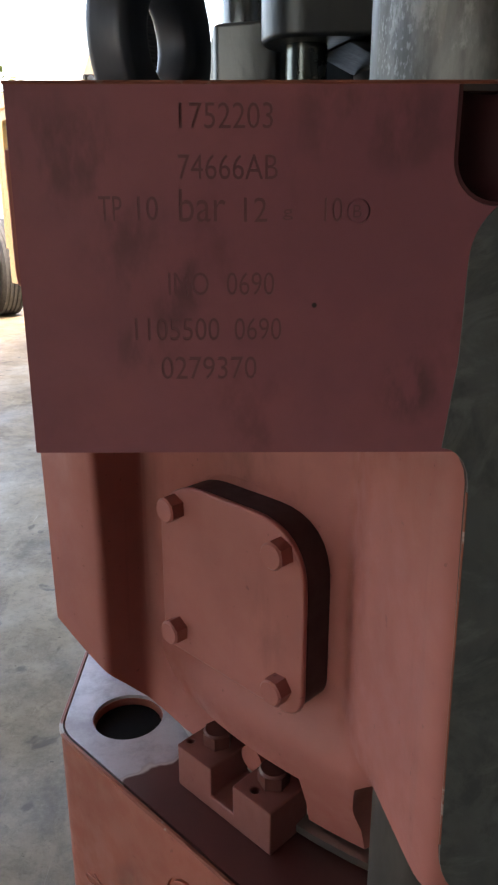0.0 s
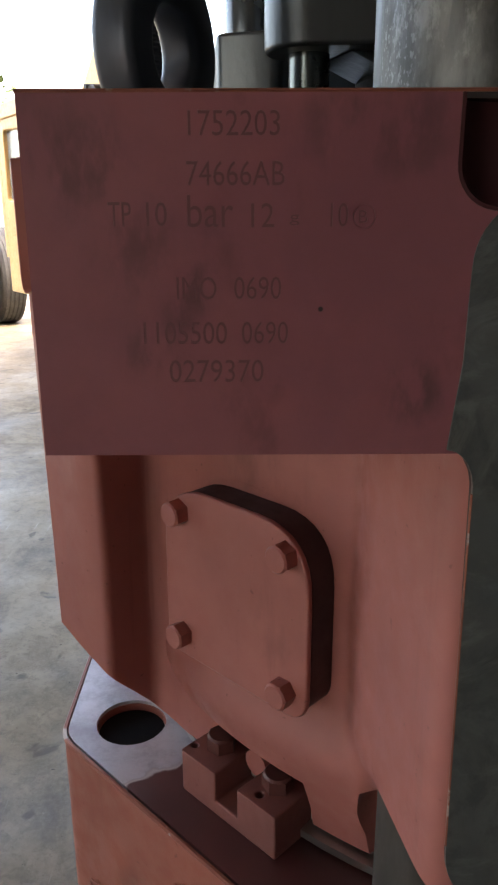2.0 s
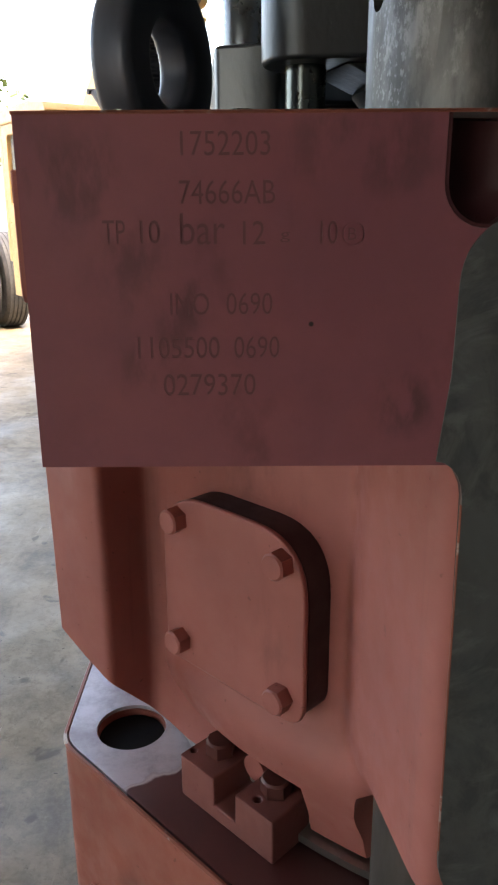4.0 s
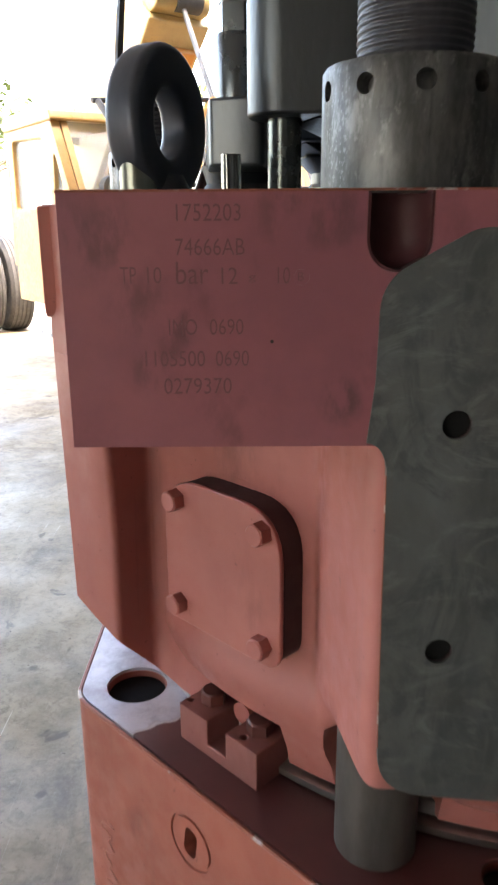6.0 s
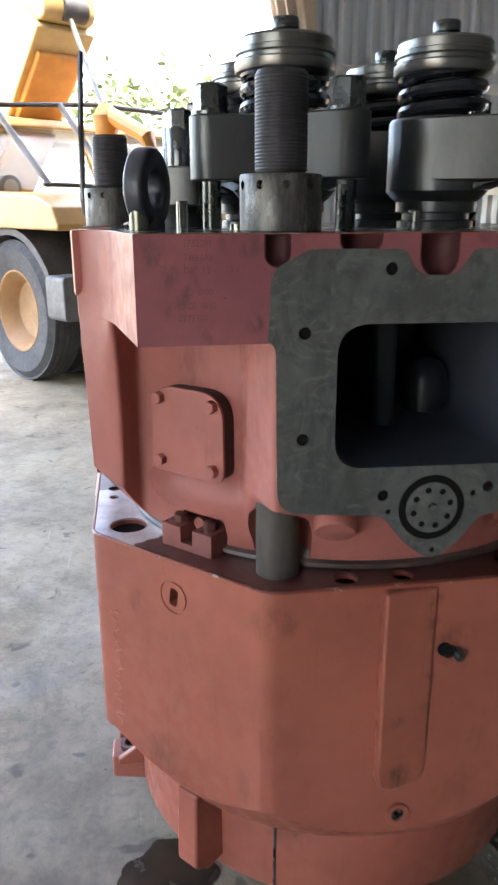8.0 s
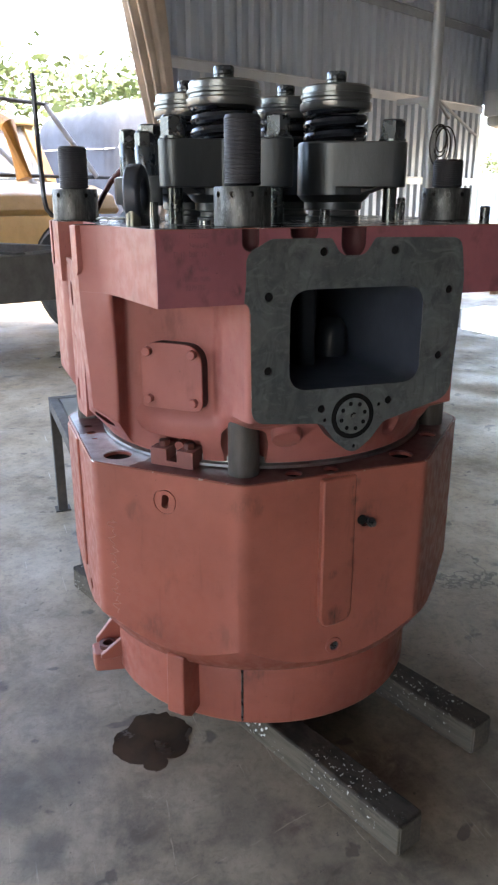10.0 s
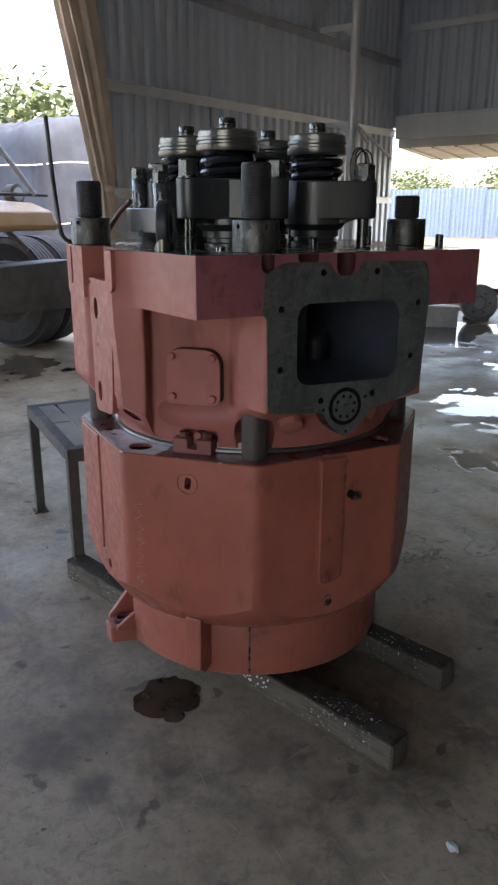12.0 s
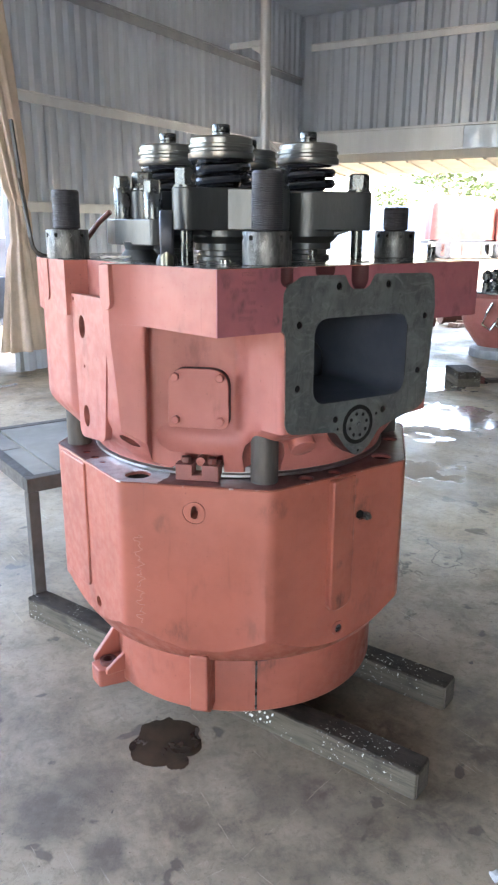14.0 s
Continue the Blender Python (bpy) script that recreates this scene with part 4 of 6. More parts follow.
def flank_hollow():
    """The long oval hollow at the foot of the column."""
    return place(turned(0, 0, [(0.001, -0.046), (0.017, -0.037), (0.027, -0.014), (0.027, 0.014), (0.017, 0.037), (0.001, 0.046)], 32), Matrix.Translation((-0.113, 0.643, 0.950)) @ Vector((0.55, -0.55, -0.5)).to_track_quat("Z", "Y").to_matrix().to_4x4())


cuts.append(flank_hollow())
cuts.append(place(turned(0, 0, [(0.001, -0.06), (0.028, -0.04), (0.034, 0), (0.028, 0.04), (0.001, 0.06)], 24), pose(0.52, 0.385, 0.915, 70, 0, -10)))


def flank_holes():
    out = [place(prism(ring_points(0, 0, 0.019, 24, 1.6), -0.06, 0.06), pose(-0.146, 0.836, z, 0, 90) @ pose(0, 0, 0, 0, 0, 90)) for z in (1.205, 0.963)]
    return out + [rod((-0.2, 0.832, 1.10), (-0.12, 0.832, 1.10), 0.004), rod((-0.2, 0.885, 1.275), (-0.12, 0.885, 1.275), 0.005)]


cuts += flank_holes()
cuts += [rod((x, 0.2, z), (x, 0.37, z), 0.0095, 16) for x, z in FHOLES]
part("casting", boolean(casting(), cuts), RED, head)

TOP = [(-0.064, 0.318), (0.785, 0.318), (0.865, 0.62), (0.87, 1.05), (0.72, 1.27), (0.57, 1.345), (0.12, 1.345), (-0.03, 1.28), (-0.145, 1.165), (-0.168, 1.055), (-0.167, 0.900),
       (-0.105, 0.892), (-0.105, 0.682), (-0.164, 0.676), (-0.161, 0.648), (-0.144, 0.628), (-0.126, 0.608), (-0.113, 0.587), (-0.1035, 0.562), (-0.0965, 0.53), (-0.089, 0.48), (-0.080, 0.42)]
# the deck: deep over its front bar, cut away below on the flanks
def deck_tools():
    return [big_port(), turned(0.1225, 0.3165, [*((0.018 * math.sin(u) + 0.0003, 1.348 - 0.018 * math.cos(u)) for u in (math.pi / 2 * k / 9 for k in range(10))), (0.0183, 1.40)], 40), turned(0.345, 0.312, [*((0.028 * math.sin(u) + 0.0003, 1.345 - 0.032 * math.cos(u)) for u in (math.pi / 2 * k / 9 for k in range(10))), (0.0285, 1.40)], 40), turned(0.235, 0.318, [(0.0005, 1.342), (0.022, 1.348), (0.03, 1.36), (0.033, 1.40)], 24)]


deck = boolean(prism(TOP, 1.2302, HEAD_TOP), [*deck_tools(), *(rod((x, 0.2, z), (x, 0.37, z), 0.0095, 16) for x, z in FHOLES if z > 1.2)])
part("deck", deck, RED, head, bevel=0.0012, smooth=0.5)


def flank_column():
    """The cast column under the deck's corner: flush with the deck above, hollowed towards the cover, tapered below."""
    bm, rings = bmesh.new(), []
    for z, fx, fy, back in ((0.86, -0.101, 0.587, 1.0), (0.95, -0.100, 0.585, 0.9), (1.05, -0.099, 0.583, 0.6), (1.13, -0.100, 0.579, 0.3), (1.175, -0.1015, 0.576, 0.1), (1.205, -0.1025, 0.572, 0.03), (1.222, -0.103, 0.566, 0.0), (1.2317, -0.1032, 0.560, 0.0)):
        pts = rounded([(fx, fy), (-0.066, 0.630), (-0.046, 0.615), (-0.020, 0.5895), (0.004, 0.5675), (0.010, 0.60), (-0.10, 0.676), (-0.163 + 0.010 * back, 0.6755), (-0.1608 + 0.011 * back, 0.648 - 0.026 * back)],
                      [0.008, 0.016, 0.014, 0.02, 0.001, 0.002, 0.002, 0.004, 0.004], 6)
        ax, ay, bx, by = -0.1608 + 0.011 * back, 0.648 - 0.026 * back, fx, fy
        for u, qx, qy in ((0.25, -0.144, 0.628), (0.5, -0.126, 0.608), (0.75, -0.113, 0.587)):  # the deck's hollow curve, running out below
            w = max(0.0, 1 - back * 1.4)
            pts.append((ax + (bx - ax) * u + w * (qx - ax - (bx - ax) * u) - 0.0012 * w, ay + (by - ay) * u + w * (qy - ay - (by - ay) * u) - 0.0008 * w))
        rings.append([bm.verts.new((x, y, z)) for x, y in pts])
    n = len(rings[0])
    for a, b in zip(rings, rings[1:]):
        for k in range(n):
            bm.faces.new((a[k], a[(k + 1) % n], b[(k + 1) % n], b[k]))
    bm.faces.new(rings[0][::-1])
    bm.faces.new(rings[-1])
    skirt = turned(CX, CY, [(0.44, 0.85), (0.466, 0.870), (0.560, 0.982), (0.70, 1.06), (0.70, 1.3)], 96)
    return boolean(boolean(bm, [skirt], "INTERSECT"), [flank_hollow()])


part("flank_column", flank_column(), RED, head, smooth=0.75)


CV = pose(0.0065, 0.5165, 1.05, 0, 0, -45)  # x along the cover, y into the metal


def cove(points, r, z):
    """A concave fillet under the deck along a line in plan; the metal lies on the line's left hand."""
    bm, rings = bmesh.new(), []
    for i, q in enumerate(points):
        q = Vector((*q, 0))
        d = Vector((*points[min(i + 1, len(points) - 1)], 0)) - Vector((*points[max(i - 1, 0)], 0))
        n = Vector((d.y, -d.x, 0)).normalized()
        prof = [(0.0, 0.004), (r, 0.004), (r, 0.0)] + [(r - r * math.sin(u), -r + r * math.cos(u)) for u in (math.pi / 2 * k / 8 for k in range(1, 9))] + [(-0.006, -r), (-0.006, 0.004)]
        rings.append([bm.verts.new(q + n * a + Vector((0, 0, z + b))) for a, b in prof])
    for a, b in zip(rings, rings[1:]):
        for k in range(len(a)):
            bm.faces.new((a[k], a[(k + 1) % len(a)], b[(k + 1) % len(a)], b[k]))
    bm.faces.new(rings[0][::-1])
    bm.faces.new(rings[-1])
    return bm


corner = [(-0.134, 0.182), (-0.134, 0.146)] + [(-0.100 + 0.034 * math.cos(u), 0.147 + 0.034 * math.sin(u)) for u in (math.pi - math.pi / 2 * k / 8 for k in range(9))]
part("corner_web", place(slab(corner, -0.0225, 0.036), CV), RED, head, smooth=0.7)
part("cove", cove([(0.006, 0.566), (0.03, 0.541), (0.06, 0.510), (0.0955, 0.4745)], 0.030, 1.2302), RED, head, smooth=1.0)


# Thin linings darkened to imitate the shade inside the grooves.
GROOVE_SHADE = paint("red_primer_shaded_in_grooves", (0.075, 0.023, 0.025), (0.05, 0.018, 0.020), 0.5)
GROOVE_SHADE.node_tree.nodes["Principled BSDF"].inputs["Specular IOR Level"].default_value = 0.15


def bowl(x, y, r, h, z, gap):
    """The round-bottomed groove in the front bar's top edge, smaller by a gap."""
    return turned(x, y, [*(((r - gap) * math.sin(u) + 0.0003, z - (h - gap) * math.cos(u)) for u in (math.pi / 2 * k / 9 for k in range(10))), (r - gap + 0.0002, 1.40)], 40)


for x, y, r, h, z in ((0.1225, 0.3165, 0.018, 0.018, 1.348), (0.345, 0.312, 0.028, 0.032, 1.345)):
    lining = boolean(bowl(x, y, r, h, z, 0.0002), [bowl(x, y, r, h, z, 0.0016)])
    part("groove", boolean(lining, [box(x - 0.05, x + 0.05, 0.3137, 0.37, 1.29, HEAD_TOP - 0.0005)], "INTERSECT"), GROOVE_SHADE, head, "groove lining, red darkened to imitate shade")

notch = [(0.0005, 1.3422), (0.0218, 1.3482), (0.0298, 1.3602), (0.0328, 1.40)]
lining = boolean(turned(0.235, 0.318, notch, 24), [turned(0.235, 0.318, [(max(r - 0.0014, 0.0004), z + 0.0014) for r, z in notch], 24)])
part("groove", boolean(lining, [box(0.19, 0.28, 0.3137, 0.37, 1.29, HEAD_TOP - 0.0005)], "INTERSECT"), GROOVE_SHADE, head, "groove lining, red darkened to imitate shade")

stamps = [("1752203", 0.001, 1.358, 0.0091, 0.035), ("74666AB", 0.0, 1.340, 0.0091, 0.038), ("TP", -0.031, 1.325, 0.0091, 0.009), ("10", -0.016, 1.325, 0.0091, 0.008),
          ("bar", 0.0, 1.3245, 0.0122, 0.018), ("12", 0.025, 1.3245, 0.0091, 0.009), ("g", 0.040, 1.3252, 0.004, 0.004), ("10", 0.056, 1.3245, 0.0091, 0.007), ("B", 0.0672, 1.326, 0.0048, 0.0034),
          ("IMO", -0.005, 1.2965, 0.009, 0.016), ("0690", 0.018, 1.2965, 0.009, 0.019), ("1105500", -0.019, 1.2785, 0.0091, 0.034), ("0690", 0.021, 1.2785, 0.0091, 0.019), ("0279370", -0.009, 1.2625, 0.0094, 0.039)]
part("bar_face", boolean(slab([(0.1, 1.2306), (0.7845, 1.2306), (0.7845, 1.3735), (0.1, 1.3735)], 0.3135, 0.330), [*deck_tools(), *(rod((x, 0.2, z), (x, 0.4, z), 0.0095, 16) for x, z in FHOLES if z > 1.2)]), MAROON, head, "dark thinly primed machined face")
letters = joined(*(place(lettering(text, x, z, h, w), Matrix.Translation((0, 0.3135, 0))) for text, x, z, h, w in stamps), place(boolean(cyl(0, 0, -0.001, 0.001, 0.0047, 28), [cyl(0, 0, -1, 1, 0.0039, 28)]), pose(0.069, 0.3135, 1.3284, 90)))
# Dark fill in each figure puts the shade of its recess into the colour.
FIGURE_SHADE = Mat("shade_in_stamped_figures", (0.142, 0.045, 0.054), 0.6).m
for text, x, z, h, w in stamps:
    part("stamped_number", place(lettering(text, x, z, h, w), Matrix.Translation((0, 0.3147, 0))), FIGURE_SHADE, head, smooth=0)
part("stamped_face", boolean(slab([(-0.0635, 1.2306), (0.1, 1.2306), (0.1, 1.3735), (-0.0635, 1.3735)], 0.3135, 0.330), [letters]), MAROON, head, "dark thinly primed machined face with stamped figures", smooth=0.4)

flange_out = rounded([(0.1245, 0.984), (0.285, 0.968), (0.318, 0.925), (0.362, 0.888), (0.405, 0.920), (0.436, 0.958), (0.530, 0.982), (0.604, 1.000), (0.618, 1.262), (0.605, 1.349), (0.396, 1.353),
                      (0.372, 1.318), (0.318, 1.318), (0.296, 1.353), (0.165, 1.354), (0.1135, 1.326), (0.1125, 1.27), (0.1085, 1.2325), *((0.1085 + 0.0125 * math.sin(u), 1.2145 + 0.018 * math.cos(u)) for u in (0.3, 0.6, 0.9, 1.2, 1.5))],
                     [0.035, 0.03, 0.03, 0.05, 0.03, 0.03, 0.05, 0.06, 0.05, 0.03, 0.01, 0.03, 0.03, 0.01, 0.03, 0.03, 0.02, 0, 0, 0, 0, 0, 0], 8)


def flange_tools(port_cut):
    cut = [port_cut, rod((0.359, 0.2, 0.978), (0.359, 0.330, 0.978), 0.0515, 48)]
    cut += [rod((x, 0.2, z), (x, 0.345, z), 0.0088, 20) for x, z in FHOLES]
    return cut + [rod((x, 0.2, z), (x, 0.335, z), 0.0045, 12) for x, z in ((0.292, 0.975), (0.365, 0.908), (0.423, 0.998))]


part("flange", boolean(slab(flange_out, 0.3125, 0.3148), flange_tools(slab(PORT, 0.28, 0.6))), FLANGE, head, "bare wiped machined port flange", bevel=0.0006)
# Backing darkened too, so the walls of the bolt holes look shaded.
part("flange_backing", boolean(slab(flange_out, 0.3149, 0.36), flange_tools(big_port())), SHADED_RED, head)
part("worn_edge", along([(0.784, 0.3138, HEAD_TOP - 0.0002), (0.36, 0.3138, HEAD_TOP - 0.0002), (-0.0638, 0.3138, HEAD_TOP - 0.0002), (-0.0795, 0.42, HEAD_TOP - 0.0002), (-0.0885, 0.48, HEAD_TOP - 0.0002), (-0.103, 0.562, HEAD_TOP - 0.0002), (-0.1125, 0.587, HEAD_TOP - 0.0002), (-0.160, 0.646, HEAD_TOP - 0.0002)], 0.0008, 6), WORN.m, head, "edge worn to bright metal")
part("worn_edge", along([(0.1212, 0.3132, 1.212), (0.1222, 0.3132, 1.12), (0.1240, 0.3132, 1.02)], 0.0008, 6), WORN.m, head, "edge worn to bright metal")
# Black plugs here and in the next two loops imitate the holes' inner shade.
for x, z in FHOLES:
    part("hole_shade_plug", rod((x, 0.3168, z), (x, 0.366, z), 0.0094, 16), BLACK, head, "black plug standing for the shade in a threaded hole")
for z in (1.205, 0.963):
    part("oval_shade_plug", place(prism(ring_points(0, 0, 0.0185, 24, 1.6), -0.03, 0.02), pose(-0.10, 0.836, z, 0, 90) @ pose(0, 0, 0, 0, 0, 90)), BLACK, head, "black plug standing for the shade in an oval hole")
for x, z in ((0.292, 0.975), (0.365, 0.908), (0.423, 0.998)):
    part("hole_shade_plug", rod((x, 0.3156, z), (x, 0.336, z), 0.0052, 12), BLACK, head, "black plug standing for the shade in a threaded hole")
part("lobe_boss", slab(rounded([(0.30, 0.985), (0.318, 0.925), (0.362, 0.892), (0.405, 0.922), (0.42, 0.985)], 0.03), 0.33, 0.45), RED, head, bevel=0.004)
port = boolean(slab(rounded([(0.192, 1.028), (0.534, 1.028), (0.534, 1.269), (0.192, 1.269)], 0.04), 0.3149, 0.86), [slab(PORT, 0.2, 0.83)])
part("port_wall", port, CAVITY, head, "sooty dark port interior")
PORT_NOSE = steel("glossy_soot", (0.015, 0.019, 0.027), (0.020, 0.025, 0.034), 0.34, 0.0, 14, (1, 1, 0.3), 0.0006)
part("port_divider", prism(rounded([(0.332, 0.540), (0.374, 0.530), (0.392, 0.8305), (0.290, 0.8305)], [0.02, 0.016, 0, 0], 6), 1.043, 1.2535), PORT_NOSE, head, "sooty rounded nose between the two port passages")
part("guide_boss", turned(0.474, 0.655, [(0.044, 1.042), (0.043, 1.090), (0.038, 1.115), (0.026, 1.132), (0.012, 1.139), (0.001, 1.140)], 36), PORT_NOSE, head, "sooty rounded boss on the port floor")
PORT_NOSE.node_tree.nodes["Principled BSDF"].inputs["Specular IOR Level"].default_value = 0.3
part("worn_edge", along([(0.5185, 0.3128, 1.225), (0.5185, 0.3128, 1.15), (0.5185, 0.3128, 1.085)], 0.0007, 6), BRIGHT, head, "edge worn to bright metal")
disc = part("end_plate", joined(rod((0.359, 0.3105, 0.978), (0.359, 0.33, 0.978), 0.0400, 48)), FLANGE, head, "round steel plate with countersunk screws", bevel=0.001)
part("plate_ring", boolean(rod((0.359, 0.3115, 0.978), (0.359, 0.33, 0.978), 0.051, 48), [rod((0.359, 0.2, 0.978), (0.359, 0.4, 0.978), 0.0405, 48)]), BLACK, head, "dark steel ring round the plate")
for k in range(8):
    a = math.tau * k / 8 + 0.25
    x, z = 0.359 + 0.029 * math.cos(a), 0.978 + 0.029 * math.sin(a)
    part("screw", joined(rod((x, 0.3100, z), (x, 0.314, z), 0.0048, 12)), BLACK, disc)
part("screw", boolean(rod((0.359, 0.3095, 0.978), (0.359, 0.314, 0.978), 0.0085, 16), [rod((0.359, 0.30, 0.978), (0.359, 0.3125, 0.978), 0.004, 6)]), OILY, disc)
part("round_boss", place(turned(0, 0, [(0.034, -0.06), (0.0335, -0.004), (0.0315, 0.0005), (0.028, 0.002), (0.001, 0.003)], 40), boss_at), RED, head)
part("gasket_ring", turned(CX, CY, [(0.435, 0.8355), (0.443, 0.838), (0.443, 0.845), (0.430, 0.847), (0.430, 0.862)], 96), RINGSTEEL, head, "bright turned steel joint ring")

# cover on the chamfered side
cover = part("inspection_cover", place(slab(rounded([(-0.077, -0.076), (0.078, -0.076), (0.078, 0.075), (-0.077, 0.075)], [0.008, 0.022, 0.05, 0.05], 8), 0.004, 0.0095), CV), RED, head, "red painted cover plate with four hexagon bolts", bevel=0.002)
# The cover's own side as a separate slab, its shade put into the colour.
part("cover_shaded_side", place(slab(rounded([(-0.0765, -0.073), (0.0775, -0.073), (0.0775, 0.0745), (-0.0765, 0.0745)], [0.008, 0.022, 0.05, 0.05], 8), 0.0096, 0.033), CV), SHADED_RED, head, "side of the cover, red darkened to imitate shade")
part("cover_seat", place(slab(rounded([(-0.079, -0.078), (0.0785, -0.078), (0.0785, 0.0755), (-0.079, 0.090)], [0.006, 0.02, 0.055, 0.085], 10), 0.0332, 0.07), CV), RED, head, bevel=0.003)
for x, z in ((-0.0565, 0.054), (0.0575, 0.054), (-0.0565, -0.055), (0.0575, -0.055)):
    part("bolt", place(hexagon(0, 0, 0, 0.0125, 0.0110, random.random(), 0.0015), CV @ pose(x, 0.004, z, 90)), RED, cover)

# milled pads on the columns of the flank, and the recessed strip between them
for x, y, w, z0, lean in ((-0.1640, 0.656, 0.021, 1.266, 8.0), (-0.1695, 1.030, 0.018, 1.262, 0.0)):
    bm = slab(rounded([(-w, z0), (w, z0), (w, 1.373), (-w, 1.373)], [0.02, 0.02, 0, 0]), -0.002, 0.012)
    part("milled_pad", place(bm, pose(x, y, 0, 0, 0, 90 + lean) @ Matrix.Diagonal((1, -1, 1, 1))), RED, head, bevel=0.0015)
part("flank_strip", boolean(place(slab(rounded([(0.722, 0.915), (0.885, 0.895), (0.898, 1.289), (0.672, 1.289)], [0.03, 0.03, 0.004, 0.004]), 0, 0.02), pose(-0.1535, 0, 0, 0, 0, 90) @ Matrix.Diagonal((1, -1, 1, 1))), flank_holes()), RED, head, bevel=0.003)

# ---- things on top of the head ----


def stud(x, y, top, turn):
    """A threaded stud from the jacket up through the head, with its round castellated nut."""
    t = thing("stud_bolt", (x, y, JTOP_Z), "dark threaded steel stud with a scuffed round nut", "stud", "studs of the head")
    part("shank", turned(x, y, [(0.0355, JTOP_Z), (0.0355, 0.965)], 40), POST, t, "dull grey plain shank")
    prof, z = [(0.030, 1.40), (0.030, 1.452)], 1.455
    while z < top - 0.006:
        prof += [(0.0360, z), (0.0360, z + 0.0006), (0.0371, z + 0.0022), (0.0371, z + 0.0030)]
        z += 0.0046
    prof += [(0.0355, top - 0.004), (0.033, top), (0.012, top), (0.011, top - 0.003)]
    part("thread", turned(x, y, prof, 40), STUD, t)
    nut = turned(x, y, [(0.056, HEAD_TOP), (0.0585, HEAD_TOP + 0.002), (0.0585, 1.448), (0.0565, 1.451), (0.0385, 1.451), (0.0375, 1.449)], 56)
    nut = boolean(nut, [rod((x + 0.045 * math.cos(a), y + 0.045 * math.sin(a), 1.436), (x + 0.07 * math.cos(a), y + 0.07 * math.sin(a), 1.436), 0.0062, 14) for a in (turn + math.tau * k / 10 for k in range(10))])
    part("round_nut", nut, COLLAR, t, "scuffed steel round nut with radial holes")


for k, (x, y, top) in enumerate(STUDS):
    stud(x, y, top, 0.25 + 0.4 * k)

VALVES = [(0.209, 0.714), (0.490, 0.700), (0.195, 0.971), (0.470, 0.960)]


def spring_wire(x, y, r, z0, z1, turns, wire, phase):
    n = int(turns * 28)
    return along([(x + r * math.cos(phase + math.tau * turns * k / n), y + r * math.sin(phase + math.tau * turns * k / n), z0 + (z1 - z0) * k / n) for k in range(n + 1)], wire, 10)


def valve(x, y, ears, phase, small=1.0):
    """A valve cage with its clamping ears, springs, spring plate and stem."""
    t = thing("valve_assembly", (x, y, HEAD_TOP), "oily dark steel valve cage with black springs and turned plate", "valve", "valves on the head")
    cage = turned(x, y, [(0.068, HEAD_TOP), (0.068, 1.384), (0.060, 1.387), (0.060, 1.398), (0.072, 1.401), (0.072, 1.418), (0.080, 1.424), (0.0905, 1.436), (0.0905, 1.551), (0.0875, 1.556), (0.055, 1.556), (0.055, 1.548)], 56)
    part("cage", cage, IRON, t)
    for i, (ex, ey) in enumerate(ears):
        d = Vector((ex - x, ey - y)).normalized()
        n = Vector((-d.y, d.x))
        a, b = Vector((x, y)), Vector((ex, ey))
        reach = (b - a).length
        body = 0.0906 + 0.0003 * i
        lean = math.acos((body - 0.036) / reach)
        arc = [tuple(b + 0.036 * (math.cos(u) * d + math.sin(u) * n)) for u in (lean * (k / 7 - 1) for k in range(15))]
        wrap = [tuple(a + body * (math.cos(u) * d + math.sin(u) * n)) for u in (lean + 0.8 * k / 8 for k in range(9))]
        out = [tuple(a + body * (math.cos(u) * d - math.sin(u) * n)) for u in (lean + 0.8 * k / 8 for k in range(8, -1, -1))] + arc + wrap
        gusset = slab([(0.05, 1.432), (0.088, 1.438), (reach - 0.020, 1.4515), (0.05, 1.4515)], -0.034, 0.034)
        ear = joined(prism(out, 1.4516, 1.5545), place(gusset, pose(x, y, 0, 0, 0, math.degrees(math.atan2(d.y, d.x)))))
        part("ear", ear, IRON, t, bevel=0.004, segments=3)
        part("ear_stud", cyl(ex, ey, HEAD_TOP, 1.46, 0.0165, 20), EAR_STUD, t, "dull plain steel stud")
        part("nut", joined(turned(ex, ey, [(0.032, 1.5546), (0.032, 1.560)], 28), hexagon(ex, ey, 1.560, 1.603, 0.029, phase + ex * 7, 0.004)), OILY, t, "dark hexagon nut")
    part("spring", spring_wire(x, y, 0.067, 1.560, 1.632, 2.6, 0.0125, phase), SPRING, t, "thick black lacquered coil spring")
    part("spring", spring_wire(x, y, 0.044, 1.560, 1.632, 3.4, 0.008, phase + 2), SPRING, t, "inner black coil spring")
    plate = turned(x, y, [(0.070, 1.624), (0.085, 1.627), (0.087, 1.630), (0.087, 1.643), (0.082, 1.646), (0.082, 1.652), (0.0855, 1.655), (0.0855, 1.662), (0.0815, 1.664), (0.0815, 1.677), (0.077, 1.6815), (0.060, 1.684), (0.040, 1.684), (0.040, 1.679)], 56)
    part("spring_plate", plate, TURNED, t, "dark turned steel spring plate")
    part("stem", turned(x, y, [(0.030, 1.675), (0.030, 1.688), (0.0235, 1.689), (0.0235, 1.694), (0.021, 1.695), (0.0235, 1.697), (0.0235, 1.711), (0.0215, 1.714), (0.013, 1.714)], 32), OILY, t)


TURNED = steel("turned_oily_steel", (0.15, 0.153, 0.148), (0.19, 0.193, 0.188), 0.30, 0.85, 10, (0.3, 0.3, 9), 0.0001)
valve(*VALVES[0], [(0.074, 0.669), (0.285, 0.575)], 0.4)
